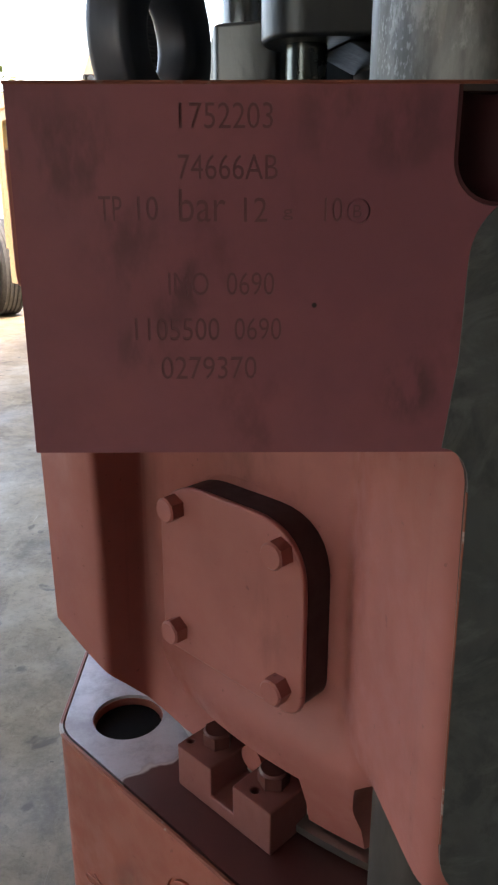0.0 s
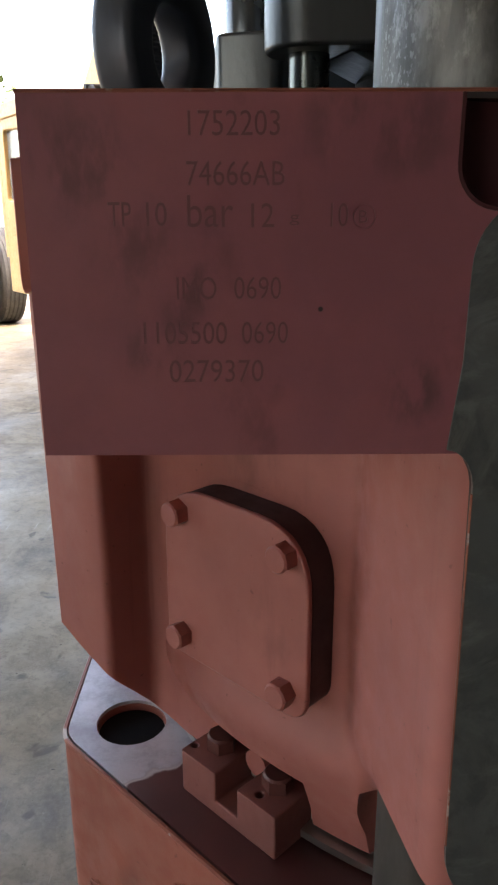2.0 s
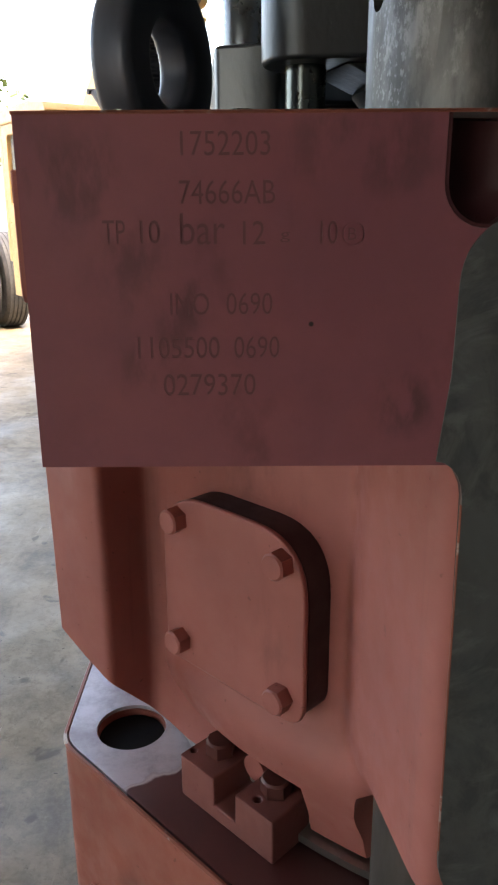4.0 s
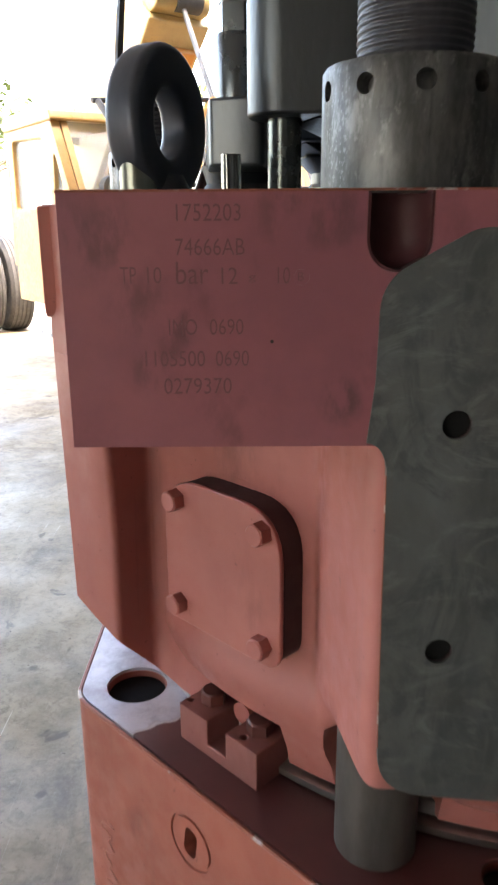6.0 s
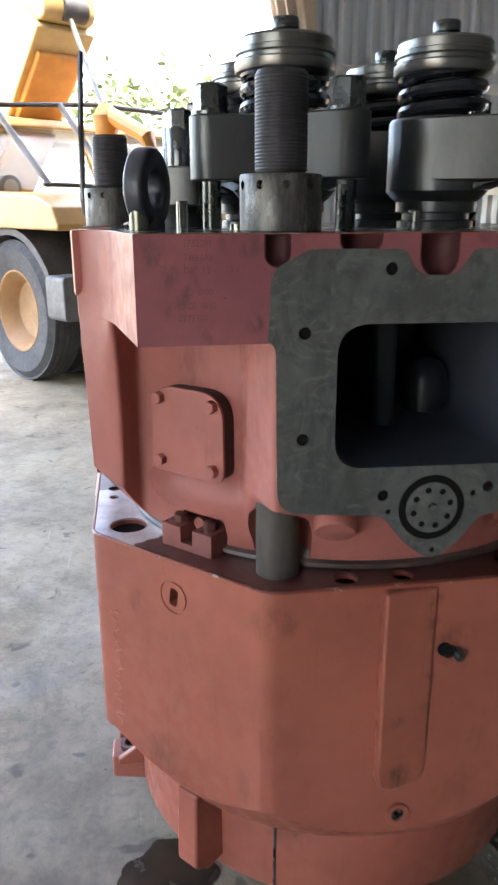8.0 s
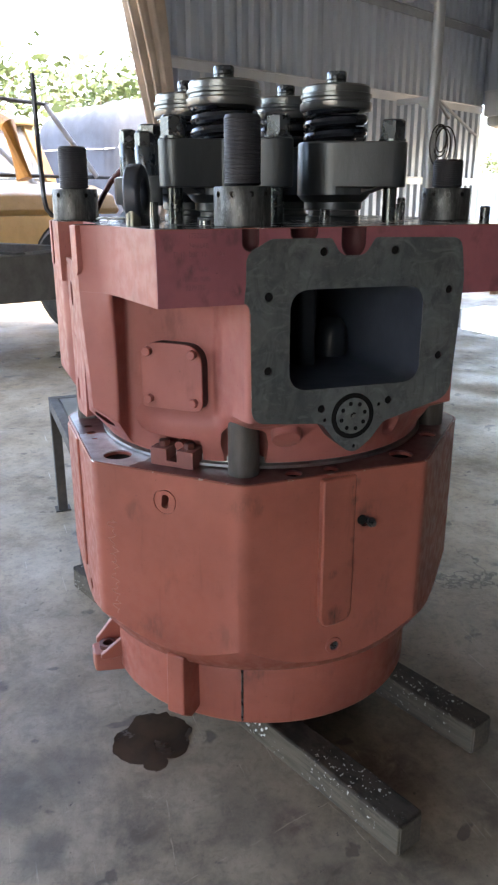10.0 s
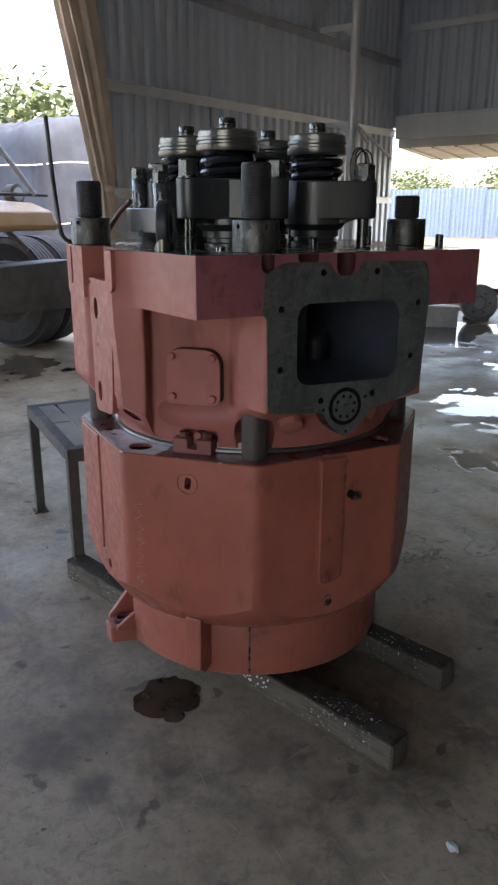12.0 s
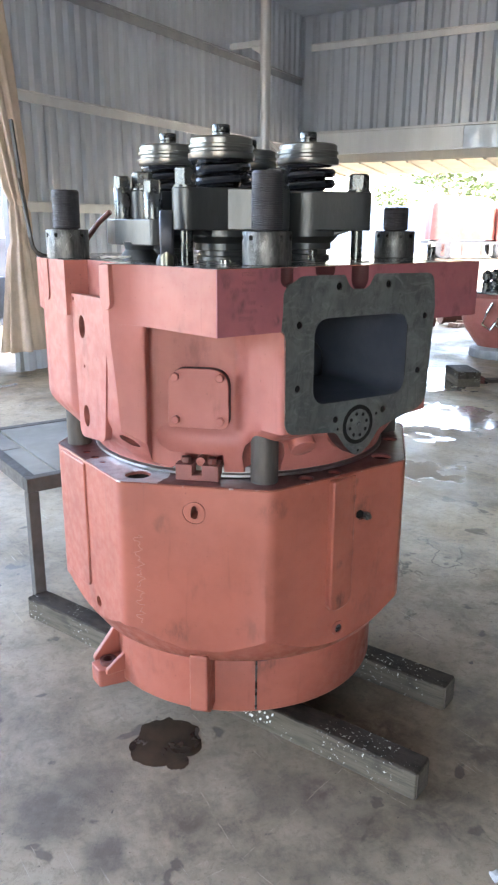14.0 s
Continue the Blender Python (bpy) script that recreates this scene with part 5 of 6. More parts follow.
valve(*VALVES[1], [(0.588, 0.592), (0.60, 0.80)], 1.3)
valve(*VALVES[2], [(0.075, 0.905)], 2.2)
valve(*VALVES[3], [(0.60, 1.03)], 0.9)

EYE = steel("blue_black_forging", (0.042, 0.047, 0.060), (0.060, 0.066, 0.081), 0.42, 0.4, 24)
eye = thing("lifting_eye", (-0.037, 0.574, HEAD_TOP), "black forged lifting eye bolt with a plated shank", "lifting eye")
corner_arc = [math.pi / 2 * j / 4 for j in range(5)]
EYE_SECTION = [(sx * (0.0095 + 0.0075 * math.cos(w)), sy * (0.0085 + 0.0080 * math.sin(w))) for sx, sy, ws in ((1, 1, corner_arc), (-1, 1, corner_arc[::-1]), (-1, -1, corner_arc), (1, -1, corner_arc[::-1])) for w in ws]
ring_bm, loops = bmesh.new(), []
for k in range(56):
    u = math.tau * k / 56
    loops.append([ring_bm.verts.new(((0.0445 + r) * math.sin(u) * 0.87, y, (0.0445 + r) * math.cos(u))) for r, y in EYE_SECTION])
for k in range(56):
    for j in range(20):
        ring_bm.faces.new((loops[k][j], loops[(k + 1) % 56][j], loops[(k + 1) % 56][(j + 1) % 20], loops[k][(j + 1) % 20]))
place(ring_bm, pose(-0.037, 0.574, 1.4365, 0, 0, math.degrees(math.atan2(0.875, 0.484))))
part("ring", ring_bm, EYE, eye, smooth=0.5)
part("collar", turned(-0.037, 0.574, [(0.026, HEAD_TOP), (0.026, HEAD_TOP + 0.010), (0.020, HEAD_TOP + 0.022)], 28), STUD, eye)
part("shank", cyl(-0.052, 0.548, HEAD_TOP, HEAD_TOP + 0.030, 0.0155, 24), PLATED, eye, "pale plated steel shank")

# clamping bridge with two long nuts behind the lifting eye
br = thing("clamp_bridge", (0.0, 0.80, HEAD_TOP), "dark steel clamp bridge held by two tall nuts", "clamp")
part("bridge", prism(rounded([(-0.002, 0.722), (0.055, 0.705), (0.075, 0.90), (0.066, 0.985), (-0.006, 0.975), (-0.016, 0.90)], 0.010), 1.412, 1.479), IRON, br, bevel=0.004)
part("foot", turned(0.026, 0.84, [(0.052, HEAD_TOP), (0.050, 1.386), (0.038, 1.40), (0.044, 1.42)], 40), IRON, br)
for x, y, top_z in ((0.028, 0.936, 1.592), (0.028, 0.760, 1.575)):
    part("column", turned(x, y, [(0.0235, 1.479), (0.0235, top_z - 0.034), (0.022, top_z - 0.031)], 28), OILY, br)
    part("nut", hexagon(x, y, top_z - 0.031, top_z, 0.0225, x * 30, 0.004), OILY, br)
part("peg", cyl(0.022, 0.668, HEAD_TOP, 1.42, 0.010, 16), BRIGHT, br, "bright dowel")

pipe = thing("fuel_pipe", (-0.02, 1.05, HEAD_TOP), "thin bent steel pipe ending at the clamp bridge", "pipe")
part("tube", along([(0.02, 1.00, 1.50), (-0.005, 1.03, 1.47), (-0.025, 1.06, 1.43), (-0.04, 1.08, 1.395), (-0.045, 1.085, 1.3755)], 0.0075, 10), RED_DARK, pipe)
for x, y, h, r, m in ((0.865, 0.62, 0.035, 0.012, OILY), (0.655, 0.655, 0.040, 0.009, BRIGHT), (0.70, 0.72, 0.055, 0.011, OILY), (0.10, 0.53, 0.012, 0.013, BRIGHT), (0.40, 0.56, 0.03, 0.012, OILY)):
    if x > 0.85:
        x, y = 0.80, 0.50
    p = thing("dowel_pin", (x, y, HEAD_TOP), "short round steel pin standing on the deck", "pin", "pins on the deck")
    part("pin", turned(x, y, [(r, HEAD_TOP), (r, HEAD_TOP + h - 0.003), (r * 0.8, HEAD_TOP + h)], 20), m, p)


def oil_film():
    m = Mat("oily_deck_metal", (0.10, 0.09, 0.085), 0.25, 0.3)
    m.colour(m.mix(m.ramp(m.noise(14, 5), 0.35, 0.65), (0.06, 0.05, 0.048), (0.16, 0.145, 0.14)))
    m.rough(m.ramp(m.noise(18, 4), 0.35, 0.7, 0.08, 0.35))
    return m.m


part("deck_top", prism([(CX + (x - CX) * 0.994, CY + (y - CY) * 0.994 + 0.0015) for x, y in TOP], HEAD_TOP - 0.002, HEAD_TOP + 0.0006), oil_film(), head, "wet oily bare metal top")

# notched clamp on the jacket's chamfered edge
CB = pose(0.0035, 0.520, JTOP_Z, 0, 0, -45)  # x along the edge, y inwards
clamp = thing("edge_clamp", (0.0035, 0.520, JTOP_Z), "dark red notched steel clamp block bolted to the jacket", "clamp")
cb = boolean(box(-0.0565, 0.0565, 0.0, 0.058, 0.0, 0.042), [box(-0.013, 0.013, -0.02, 0.08, 0.014, 0.08), cyl(-0.052, 0.012, 0.03, 0.08, 0.003, 12), cyl(0.030, 0.010, 0.03, 0.08, 0.0035, 12)])
part("block", place(cb, CB), [paint("clamp_primer", (0.215, 0.072, 0.061), (0.155, 0.052, 0.045), 0.5)][0], clamp, bevel=0.0018)
for x in (-0.034, 0.034):
    part("bolt", place(joined(hexagon(x, 0.028, 0.042, 0.056, 0.0135, 0.4 + x * 9, 0.002)), CB), RED_DARK, clamp)
part("bolt", place(rod((0.002, 0.034, 0.041), (0.002, 0.080, 0.041), 0.0120, 20), CB), RED, clamp)
part("backing_bar", place(box(-0.062, 0.075, 0.0585, 0.075, 0.0, 0.030), CB), RED_DARK, clamp, bevel=0.002)

# ---- on the floor round it ----


def blob(x, y, r, seed, n=72, squash=0.7, rot=0.0):
    pts = []
    for k in range(n):
        a = math.tau * k / n
        rr = r * (1 + 0.28 * noise.noise((math.cos(a) * 1.2, math.sin(a) * 1.2, seed)) + 0.12 * noise.noise((math.cos(a) * 4, math.sin(a) * 4, seed + 9)))
        px, py = rr * math.cos(a), rr * squash * math.sin(a)
        pts.append((x + px * math.cos(rot) - py * math.sin(rot), y + px * math.sin(rot) + py * math.cos(rot)))
    return pts


puddle_bm = joined(prism(blob(-0.055, 0.635, 0.115, 3.0, squash=0.85, rot=0.3), 0.0002, 0.0024), prism(blob(-0.068, 0.545, 0.034, 5.0, squash=1.2), 0.0002, 0.0022))
solo("oil_puddle", puddle_bm, OIL, "small dark brown oil puddle on the concrete", "puddle", at=(-0.05, 0.63, 0))

bench = thing("work_bench", (0.3, 2.0, 0), "low dark steel work bench with a worn sheet top", "bench", rz=0)
BX0, BX1, BY0, BY1, BZ = -0.075, 0.95, 1.60, 2.36, 0.555
BENCH_SHEET = sheet("worn_bench_sheet", (0.225, 0.212, 0.188), (0.14, 0.132, 0.118), 0.8, 0.0)
for x0, x1, y0, y1 in ((BX0 + 0.024, BX0 + 0.105, BY0 + 0.024, BY0 + 0.40), (BX0 + 0.024, BX0 + 0.105, BY0 + 0.412, BY1 - 0.024), (BX0 + 0.117, BX1 - 0.024, BY0 + 0.024, BY1 - 0.024)):
    part("top_sheet", box(x0, x1, y0, y1, BZ - 0.012, BZ - 0.001), BENCH_SHEET, bench, "pale worn sheet steel top", bevel=0.002)
for a, b in (((BX0, BY0), (BX0, BY1)), ((BX1, BY0), (BX1, BY1)), ((BX0, BY0), (BX1, BY0)), ((BX0, BY1), (BX1, BY1))):
    x0, x1, y0, y1 = a[0] - 0.022, b[0] + 0.022, a[1] - 0.022, b[1] + 0.022
    if a[0] == b[0]:
        y0, y1 = a[1] + 0.0225, b[1] - 0.0225
    part("edge_rail", box(x0, x1, y0, y1, BZ - 0.055, BZ + 0.001), BENCH_STEEL, bench, bevel=0.004)
for x, y in ((BX0, BY0), (BX0, BY1), (BX1, BY0), (BX1, BY1)):
    part("leg", box(x - 0.022, x + 0.022, y - 0.022, y + 0.022, 0, BZ - 0.0555), BENCH_STEEL, bench, bevel=0.004)
    part("foot_plate", box(x - 0.035, x + 0.035, y - 0.035, y + 0.035, 0, 0.006), BENCH_STEEL, bench)

# ---- crane truck in the opening ----
TA = math.degrees(math.atan2(0.579, 0.815))
truck = thing("crane_truck", (-1.0, 5.95, 0), "faded yellow crane truck with big dual wheels, parked outside", "truck", rz=TA)
# own space: x along the axle to the far side, y backwards, z up; near wheel's outer foot at the origin


def tyre(x, w, r):
    """A tyre on an axle along x, treaded."""
    prof = [(r * 0.56, -w / 2 + 0.02), (r * 0.62, -w / 2), (r * 0.88, -w / 2 - 0.012), (r * 0.97, -w / 2 + 0.025)]
    for k in range(5):
        u = -w / 2 + 0.035 + (w - 0.07) * k / 4
        prof += [(r, u - 0.017), (r, u + 0.017), (r * 0.975, u + 0.021)]
    prof = prof[:-1] + [(r * 0.97, w / 2 - 0.025), (r * 0.88, w / 2 + 0.012), (r * 0.62, w / 2), (r * 0.56, w / 2 - 0.02)]
    bm = turned(0, 0, prof, 56)
    bmesh.ops.delete(bm, geom=[f for f in bm.faces if len(f.verts) > 4], context="FACES")
    inner = [e for e in bm.edges if len(e.link_faces) == 1]
    bmesh.ops.bridge_loops(bm, edges=inner)
    return place(bm, pose(x, 0, r, 0, 90))


def dish(x, side, r):
    """A deep dished rim seen from its open side."""
    prof = [(0.08, 0.16), (0.20, 0.155), (0.24, 0.14), (0.31, 0.03), (0.335, 0.0), (0.35, 0.0), (0.355, 0.03), (0.33, 0.17), (0.1, 0.19)]
    bm = turned(0, 0, prof, 40)
    bmesh.ops.recalc_face_normals(bm, faces=bm.faces)
    return place(bm, pose(x, 0, r, 0, 90 if side > 0 else -90))


R_W = 0.60
RIM = paint("tan_rim_paint", (0.28, 0.145, 0.055), (0.22, 0.115, 0.045), 0.5, (0.2, 0.14, 0.08), 0.66, 0.0003)
for y in (0.14, 4.4):
    for x, side in ((0.14, 1), (0.50, 0), (2.30, 0), (2.66, -1)):
        wl = part("wheel", place(tyre(x, 0.28, R_W), pose(0, y, 0)), RUBBER, truck, "dusty black treaded tyre", world_space=False)
        part("rim", place(dish(x - 0.135 * (side or 1), side or 1, R_W), pose(0, y, 0)), RIM if side else CHASSIS, wl, "tan painted dished rim" if side else "grimy dark rim", world_space=False)
    part("axle", place(rod((0.34, 0, R_W), (2.46, 0, R_W), 0.09), pose(0, y, 0)), CHASSIS, truck, world_space=False)
for x in (0.75, 1.60):
    part("frame_rail", box(x, x + 0.10, -0.75, 6.2, 0.72, 0.98), CHASSIS, truck, world_space=False, bevel=0.01)
part("bumper", slab(rounded([(-0.08, 0.60), (2.1, 0.50), (2.92, 0.62), (2.92, 0.93), (2.1, 0.99), (-0.08, 0.94)], 0.04), -0.80, -0.52), BUMPER, truck, "dirty grey steel bumper beam", world_space=False, bevel=0.015)
for x0, x1 in ((-0.03, 0.72),):
    arc = [(0.14 + 0.74 * math.cos(u), 0.60 + 0.70 * math.sin(u)) for u in (math.pi * k / 16 for k in range(17))] + [(0.14 + 0.68 * math.cos(u), 0.60 + 0.64 * math.sin(u)) for u in (math.pi * k / 16 for k in range(16, -1, -1))]
    bm = prism(arc, x0, x1)
    part("mudguard", place(bm, Matrix(((0, 0, 1, 0), (1, 0, 0, 0), (0, 1, 0, 0), (0, 0, 0, 1)))), CHASSIS, truck, "black mudguard", world_space=False)
# bonnet and cab


def cross(profile, x0, x1):
    """A side profile (y, z) drawn across the truck."""
    return place(prism(profile, x0, x1), Matrix(((0, 0, 1, 0), (1, 0, 0, 0), (0, 1, 0, 0), (0, 0, 0, 1))))


part("bonnet", cross([(-0.82, 1.32), (-0.74, 1.46), (-0.5, 1.54), (0.55, 1.60), (0.55, 1.30), (-0.80, 1.28)], -0.10, 1.98), YELLOW, truck, world_space=False, bevel=0.05)
for x in (-0.16, 2.37):
    part("cab_side", boolean(cross([(0.50, 1.30), (0.55, 1.62), (0.88, 2.20), (2.0, 2.20), (2.0, 0.62), (0.80, 0.62)], x, x + 0.08), [cross(rounded([(0.95, 1.50), (0.98, 1.72), (1.10, 2.05), (1.86, 2.08), (1.88, 1.46)], 0.05), x - 0.1, x + 0.2), cross(rounded([(0.66, 1.46), (0.70, 1.68), (0.84, 1.95), (0.88, 1.44)], 0.03), x - 0.1, x + 0.2)]), YELLOW, truck, world_space=False, bevel=0.015)
    part("side_window", cross([(0.64, 1.43), (0.70, 1.72), (0.90, 2.06), (1.9, 2.10), (1.9, 1.43)], x + 0.036, x + 0.044), GLASS, truck, world_space=False)
    part("door_step", box(x - 0.05, x + 0.13, 0.95, 1.35, 0.34, 0.38), GREY_STEEL, truck, world_space=False)
part("door_handle", rod((-0.175, 0.98, 1.32), (-0.175, 1.12, 1.32), 0.012), CHASSIS, truck, world_space=False)
part("cab_roof", cross(rounded([(0.80, 2.17), (0.84, 2.25), (1.2, 2.30), (2.0, 2.30), (2.08, 2.2), (2.0, 2.17)], 0.02), -0.18, 2.47), YELLOW, truck, world_space=False, bevel=0.03)
part("cab_back", boolean(box(-0.16, 2.45, 2.0, 2.06, 0.95, 2.2), [box(0.0, 2.3, 1.9, 2.2, 1.35, 2.1)]), YELLOW, truck, world_space=False)
part("windscreen", cross([(0.575, 1.62), (0.90, 2.185), (0.91, 2.18), (0.585, 1.615)], -0.07, 2.36), GLASS, truck, "tinted windscreen", world_space=False)
for x in (-0.075, 1.19, 2.31):
    part("screen_pillar", cross([(0.54, 1.60), (0.60, 1.60), (0.93, 2.2), (0.87, 2.2)], x, x + 0.06), YELLOW, truck, world_space=False, bevel=0.006)
for x, ly in ((0.22, 0.62), (2.2, 0.05)):
    lamp = part("headlight", place(turned(0, 0, [(0.07, 0), (0.10, 0.03), (0.105, 0.14), (0.09, 0.15)], 28), pose(x, ly, 1.63, 90)), CHASSIS, truck, world_space=False)
    part("lens", place(turned(0, 0, [(0.088, 0.13), (0.085, 0.145), (0.05, 0.156)], 28), pose(x, ly, 1.63, 90)), LENS, lamp, "glass headlight lens", world_space=False)
    part("indicator", box(x - 0.10, x + 0.06, ly - 0.14, ly - 0.06, 1.45, 1.52), AMBER, truck, "amber indicator lens", world_space=False, bevel=0.01)
# front guard of tubes, mast and cable
guard = [((-0.08, 0.08, 2.23), (0.16, -0.30, 1.62)), ((0.55, 0.12, 2.29), (0.78, -0.32, 1.60)), ((1.88, 0.0, 2.28), (2.10, -0.42, 1.62)), ((1.25, 0.25, 2.05), (1.62, -0.72, 1.10))]
for a, b in guard:
    part("guard_tube", along([a, b], 0.026, 10), GREY_STEEL, truck, "weathered grey tube", world_space=False)
part("guard_rail", along([(-0.12, 0.09, 2.23), (0.9, 0.15, 2.32), (1.92, 0.0, 2.29)], 0.02, 10), CHASSIS, truck, world_space=False)
part("guard_rail", along([(0.10, -0.30, 1.63), (1.2, -0.32, 1.62), (2.3, -0.40, 1.62)], 0.018, 10), CHASSIS, truck, world_space=False)
# boom over the cab, root far behind, head out in front
boom_a, boom_b = Vector((0.85, 2.75, 1.05)), Vector((0.92, 0.72, 3.15))


def boom_box(a, b, w, h):
    d = b - a
    m = Matrix.Translation(a) @ d.to_track_quat("Y", "Z").to_matrix().to_4x4()
    return place(box(-w, w, 0, d.length, -h, h), m)


part("boom", boom_box(boom_a, boom_b, 0.30, 0.27), CREAM, truck, "cream painted box boom", world_space=False, bevel=0.02)
# Underside of the same box, coloured by a thin plate laid on it.
part("boom_underside", boom_box(boom_a + Vector((0.0, -0.215, -0.21)), boom_b + Vector((0.0, -0.215 + 0.15, -0.21 - 0.15)), 0.235, 0.035), ORANGE, truck, "thin orange plate along the underside of the boom", world_space=False, bevel=0.02)
part("boom_head", place(cross(rounded([(-0.30, -0.12), (0.22, -0.15), (0.3, 0.35), (-0.22, 0.4)], 0.12), -0.26, 0.26), Matrix.Translation(boom_b)), CREAM, truck, world_space=False, bevel=0.02)
part("pulley", place(rod((-0.12, 0, 0), (0.12, 0, 0), 0.10, 28), Matrix.Translation(boom_b + Vector((0.05, -0.22, -0.02)))), CHASSIS, truck, world_space=False)
part("hook_cable", along([boom_b + Vector((0.0, -0.26, -0.1)), Vector((0.92, 0.03, 2.30))], 0.022, 8), GREY_STEEL, truck, world_space=False)
part("jib_leg", along([(0.93, 0.0, 2.25), (1.0, -0.5, 2.02), (1.02, -0.62, 1.58)], 0.07, 10), ORANGE, truck, "orange tube leg", world_space=False)
part("hook_block", place(turned(0, 0, [(0.02, 0), (0.10, 0.05), (0.12, 0.2), (0.05, 0.3)], 20), pose(0.93, 0.0, 2.02)), ORANGE, truck, world_space=False)


# ---- bent bar hooked on the head's back edge ----
bar = thing("bent_bar", (-0.13, 1.17, 1.3), "thin dark square steel bar bent at its foot", "bar")
part("bar", along([(-0.105, 1.15, 1.3725), (-0.135, 1.14, 1.377), (-0.155, 1.132, 1.386), (-0.166, 1.130, 1.402), (-0.170, 1.134, 1.43), (-0.168, 1.19, 1.59), (-0.162, 1.248, 1.752)], 0.0065, 4), CHASSIS, bar)
rag = thing("cotton_waste", (0.05, 0.88, HEAD_TOP), "small pale strings of cotton waste on the oily deck", "rag")
for k in range(9):
    a = random.random() * 6.28
    pts = [(-0.03 + 0.05 * math.cos(a + u * 0.8) + 0.02 * u, 0.86 + 0.09 * math.sin(a + u) * (0.4 + 0.1 * u), HEAD_TOP + 0.004 + 0.006 * abs(math.sin(3 * u + a))) for u in (j * 0.25 for j in range(9))]
    part("string", along(pts, 0.0022, 6), WHITE, rag)

# ---- canvas curtain tied at the end of the back wall ----


def curtain():
    """A hanging canvas gathered at a tie, in turns of folds: wide above, pinched, flared at the foot."""
    bm, rings = bmesh.new(), []
    n, levels = 144, 60
    for j in range(levels + 1):
        z = 0.0 + 5.1 * j / levels
        if z < 1.55:
            u = z / 1.55
            w, shift = 0.23 - 0.14 * u ** 0.9, 0.03 - 0.05 * (1 - u)
        else:
            u = (z - 1.55) / 3.55
            w, shift = 0.09 + 0.13 * u ** 0.8, 0.03 - 0.45 * u ** 1.1
        pinch = math.exp(-((z - 1.72) / 0.07) ** 2) * 0.35 + math.exp(-((z - 1.30) / 0.06) ** 2) * 0.22
        ring = []
        for k in range(n):
            a = math.tau * k / n
            fold = 1 + 0.26 * math.sin(9 * a + 2.6 * z) + 0.17 * abs(math.sin(8 * a + 2.0 * z + 1.0)) + 0.10 * noise.noise((math.cos(a) * 2, math.sin(a) * 2, z * 1.5))
            r = w * (1 - pinch) * fold
            x, y = shift + r * math.cos(a), 0.55 * r * math.sin(a)
            ring.append(bm.verts.new((x, y, z + (0.03 * noise.noise((x * 5, y * 5, 1)) if 0 < z < 5 else 0))))
        rings.append(ring)
    for a, b in zip(rings, rings[1:]):
        for k in range(n):
            bm.faces.new((a[k], a[(k + 1) % n], b[(k + 1) % n], b[k]))
    bm.faces.new(rings[0][::-1])
    bm.faces.new(rings[-1])
    return bm


cloth_at = Vector((1.56, 6.40, 0.26))
cur = thing("canvas_curtain", tuple(cloth_at), "beige canvas curtain drawn aside, twisted and tied in the opening", "curtain", rz=SHED_TURN)
part("cloth", place(curtain(), Matrix.Diagonal((1.0, 1.0, 0.82, 1))), TARP, cur, world_space=False, smooth=1.2)
part("tie", turned(0.03, 0, [(0.066, 1.385), (0.076, 1.40), (0.076, 1.44), (0.066, 1.455)], 32), TARP, cur, "twisted tie cord", world_space=False)
solo("door_frame_post", shed_box(-7.49, -7.43, -0.02, 0.06, FOOT, 5.2), DIM_STEEL, "grey steel opening post", "post", "structure")

# ---- machine under a grey-blue tarpaulin, outside ----


def tarp_hump(lx, ly, h, seed):
    bm, grid = bmesh.new(), []
    nx, ny = 44, 30
    for i in range(nx + 1):
        row = []
        for j in range(ny + 1):
            u, v = i / nx * 2 - 1, j / ny * 2 - 1
            e = (abs(u) ** 8 + abs(v) ** 8) ** 0.125
            z = h * max(0.0, 1 - e ** 14) ** 0.16 * (0.95 + 0.05 * math.cos(2.2 * u))
            n = noise.noise((u * 3, v * 3, seed)) * 0.10 + noise.noise((u * 14, v * 11, seed + 4)) * 0.07
            row.append(bm.verts.new((u * lx * (1 + 0.06 * n * 5 * (1 - z / h)), v * ly * (1 + 0.05 * n * 5 * (1 - z / h)), max(-0.05, z + n * (0.7 if z > 0.2 else 0.0)))))
        grid.append(row)
    for i in range(nx):
        for j in range(ny):
            bm.faces.new((grid[i][j], grid[i + 1][j], grid[i + 1][j + 1], grid[i][j + 1]))
    rim = [grid[i][0] for i in range(nx + 1)] + [grid[nx][j] for j in range(1, ny + 1)] + [grid[i][ny] for i in range(nx - 1, -1, -1)] + [grid[0][j] for j in range(ny - 1, 0, -1)]
    bm.faces.new(rim[::-1])
    return bm


for x, y, lx, ly, h, rz, seed in ((2.35, 11.7, 1.15, 1.3, 2.85, 20, 1.0), (1.0, 13.2, 1.0, 1.2, 2.35, 10, 6.0)):
    tp = thing("covered_machine", (x, y, -0.02), "tall machine hidden under a blue-grey tarpaulin", "tarpaulin", "machines under tarpaulins", rz=rz)
    part("tarpaulin", tarp_hump(lx, ly, h, seed), GREY_TARP, tp, world_space=False, smooth=1.2)
    for zr in (0.45, 0.75):
        loop = [(1.015 * lx * (abs(math.cos(u)) ** 0.4) * math.copysign(1, math.cos(u)), 1.015 * ly * (abs(math.sin(u)) ** 0.4) * math.copysign(1, math.sin(u)), h * zr + 0.03 * math.sin(3 * u)) for u in (math.tau * k / 40 for k in range(40))]
        part("rope", along(loop, 0.012, 6, True), WHITE, tp, "pale cord round the tarpaulin", world_space=False)

# ---- the yard beyond ----


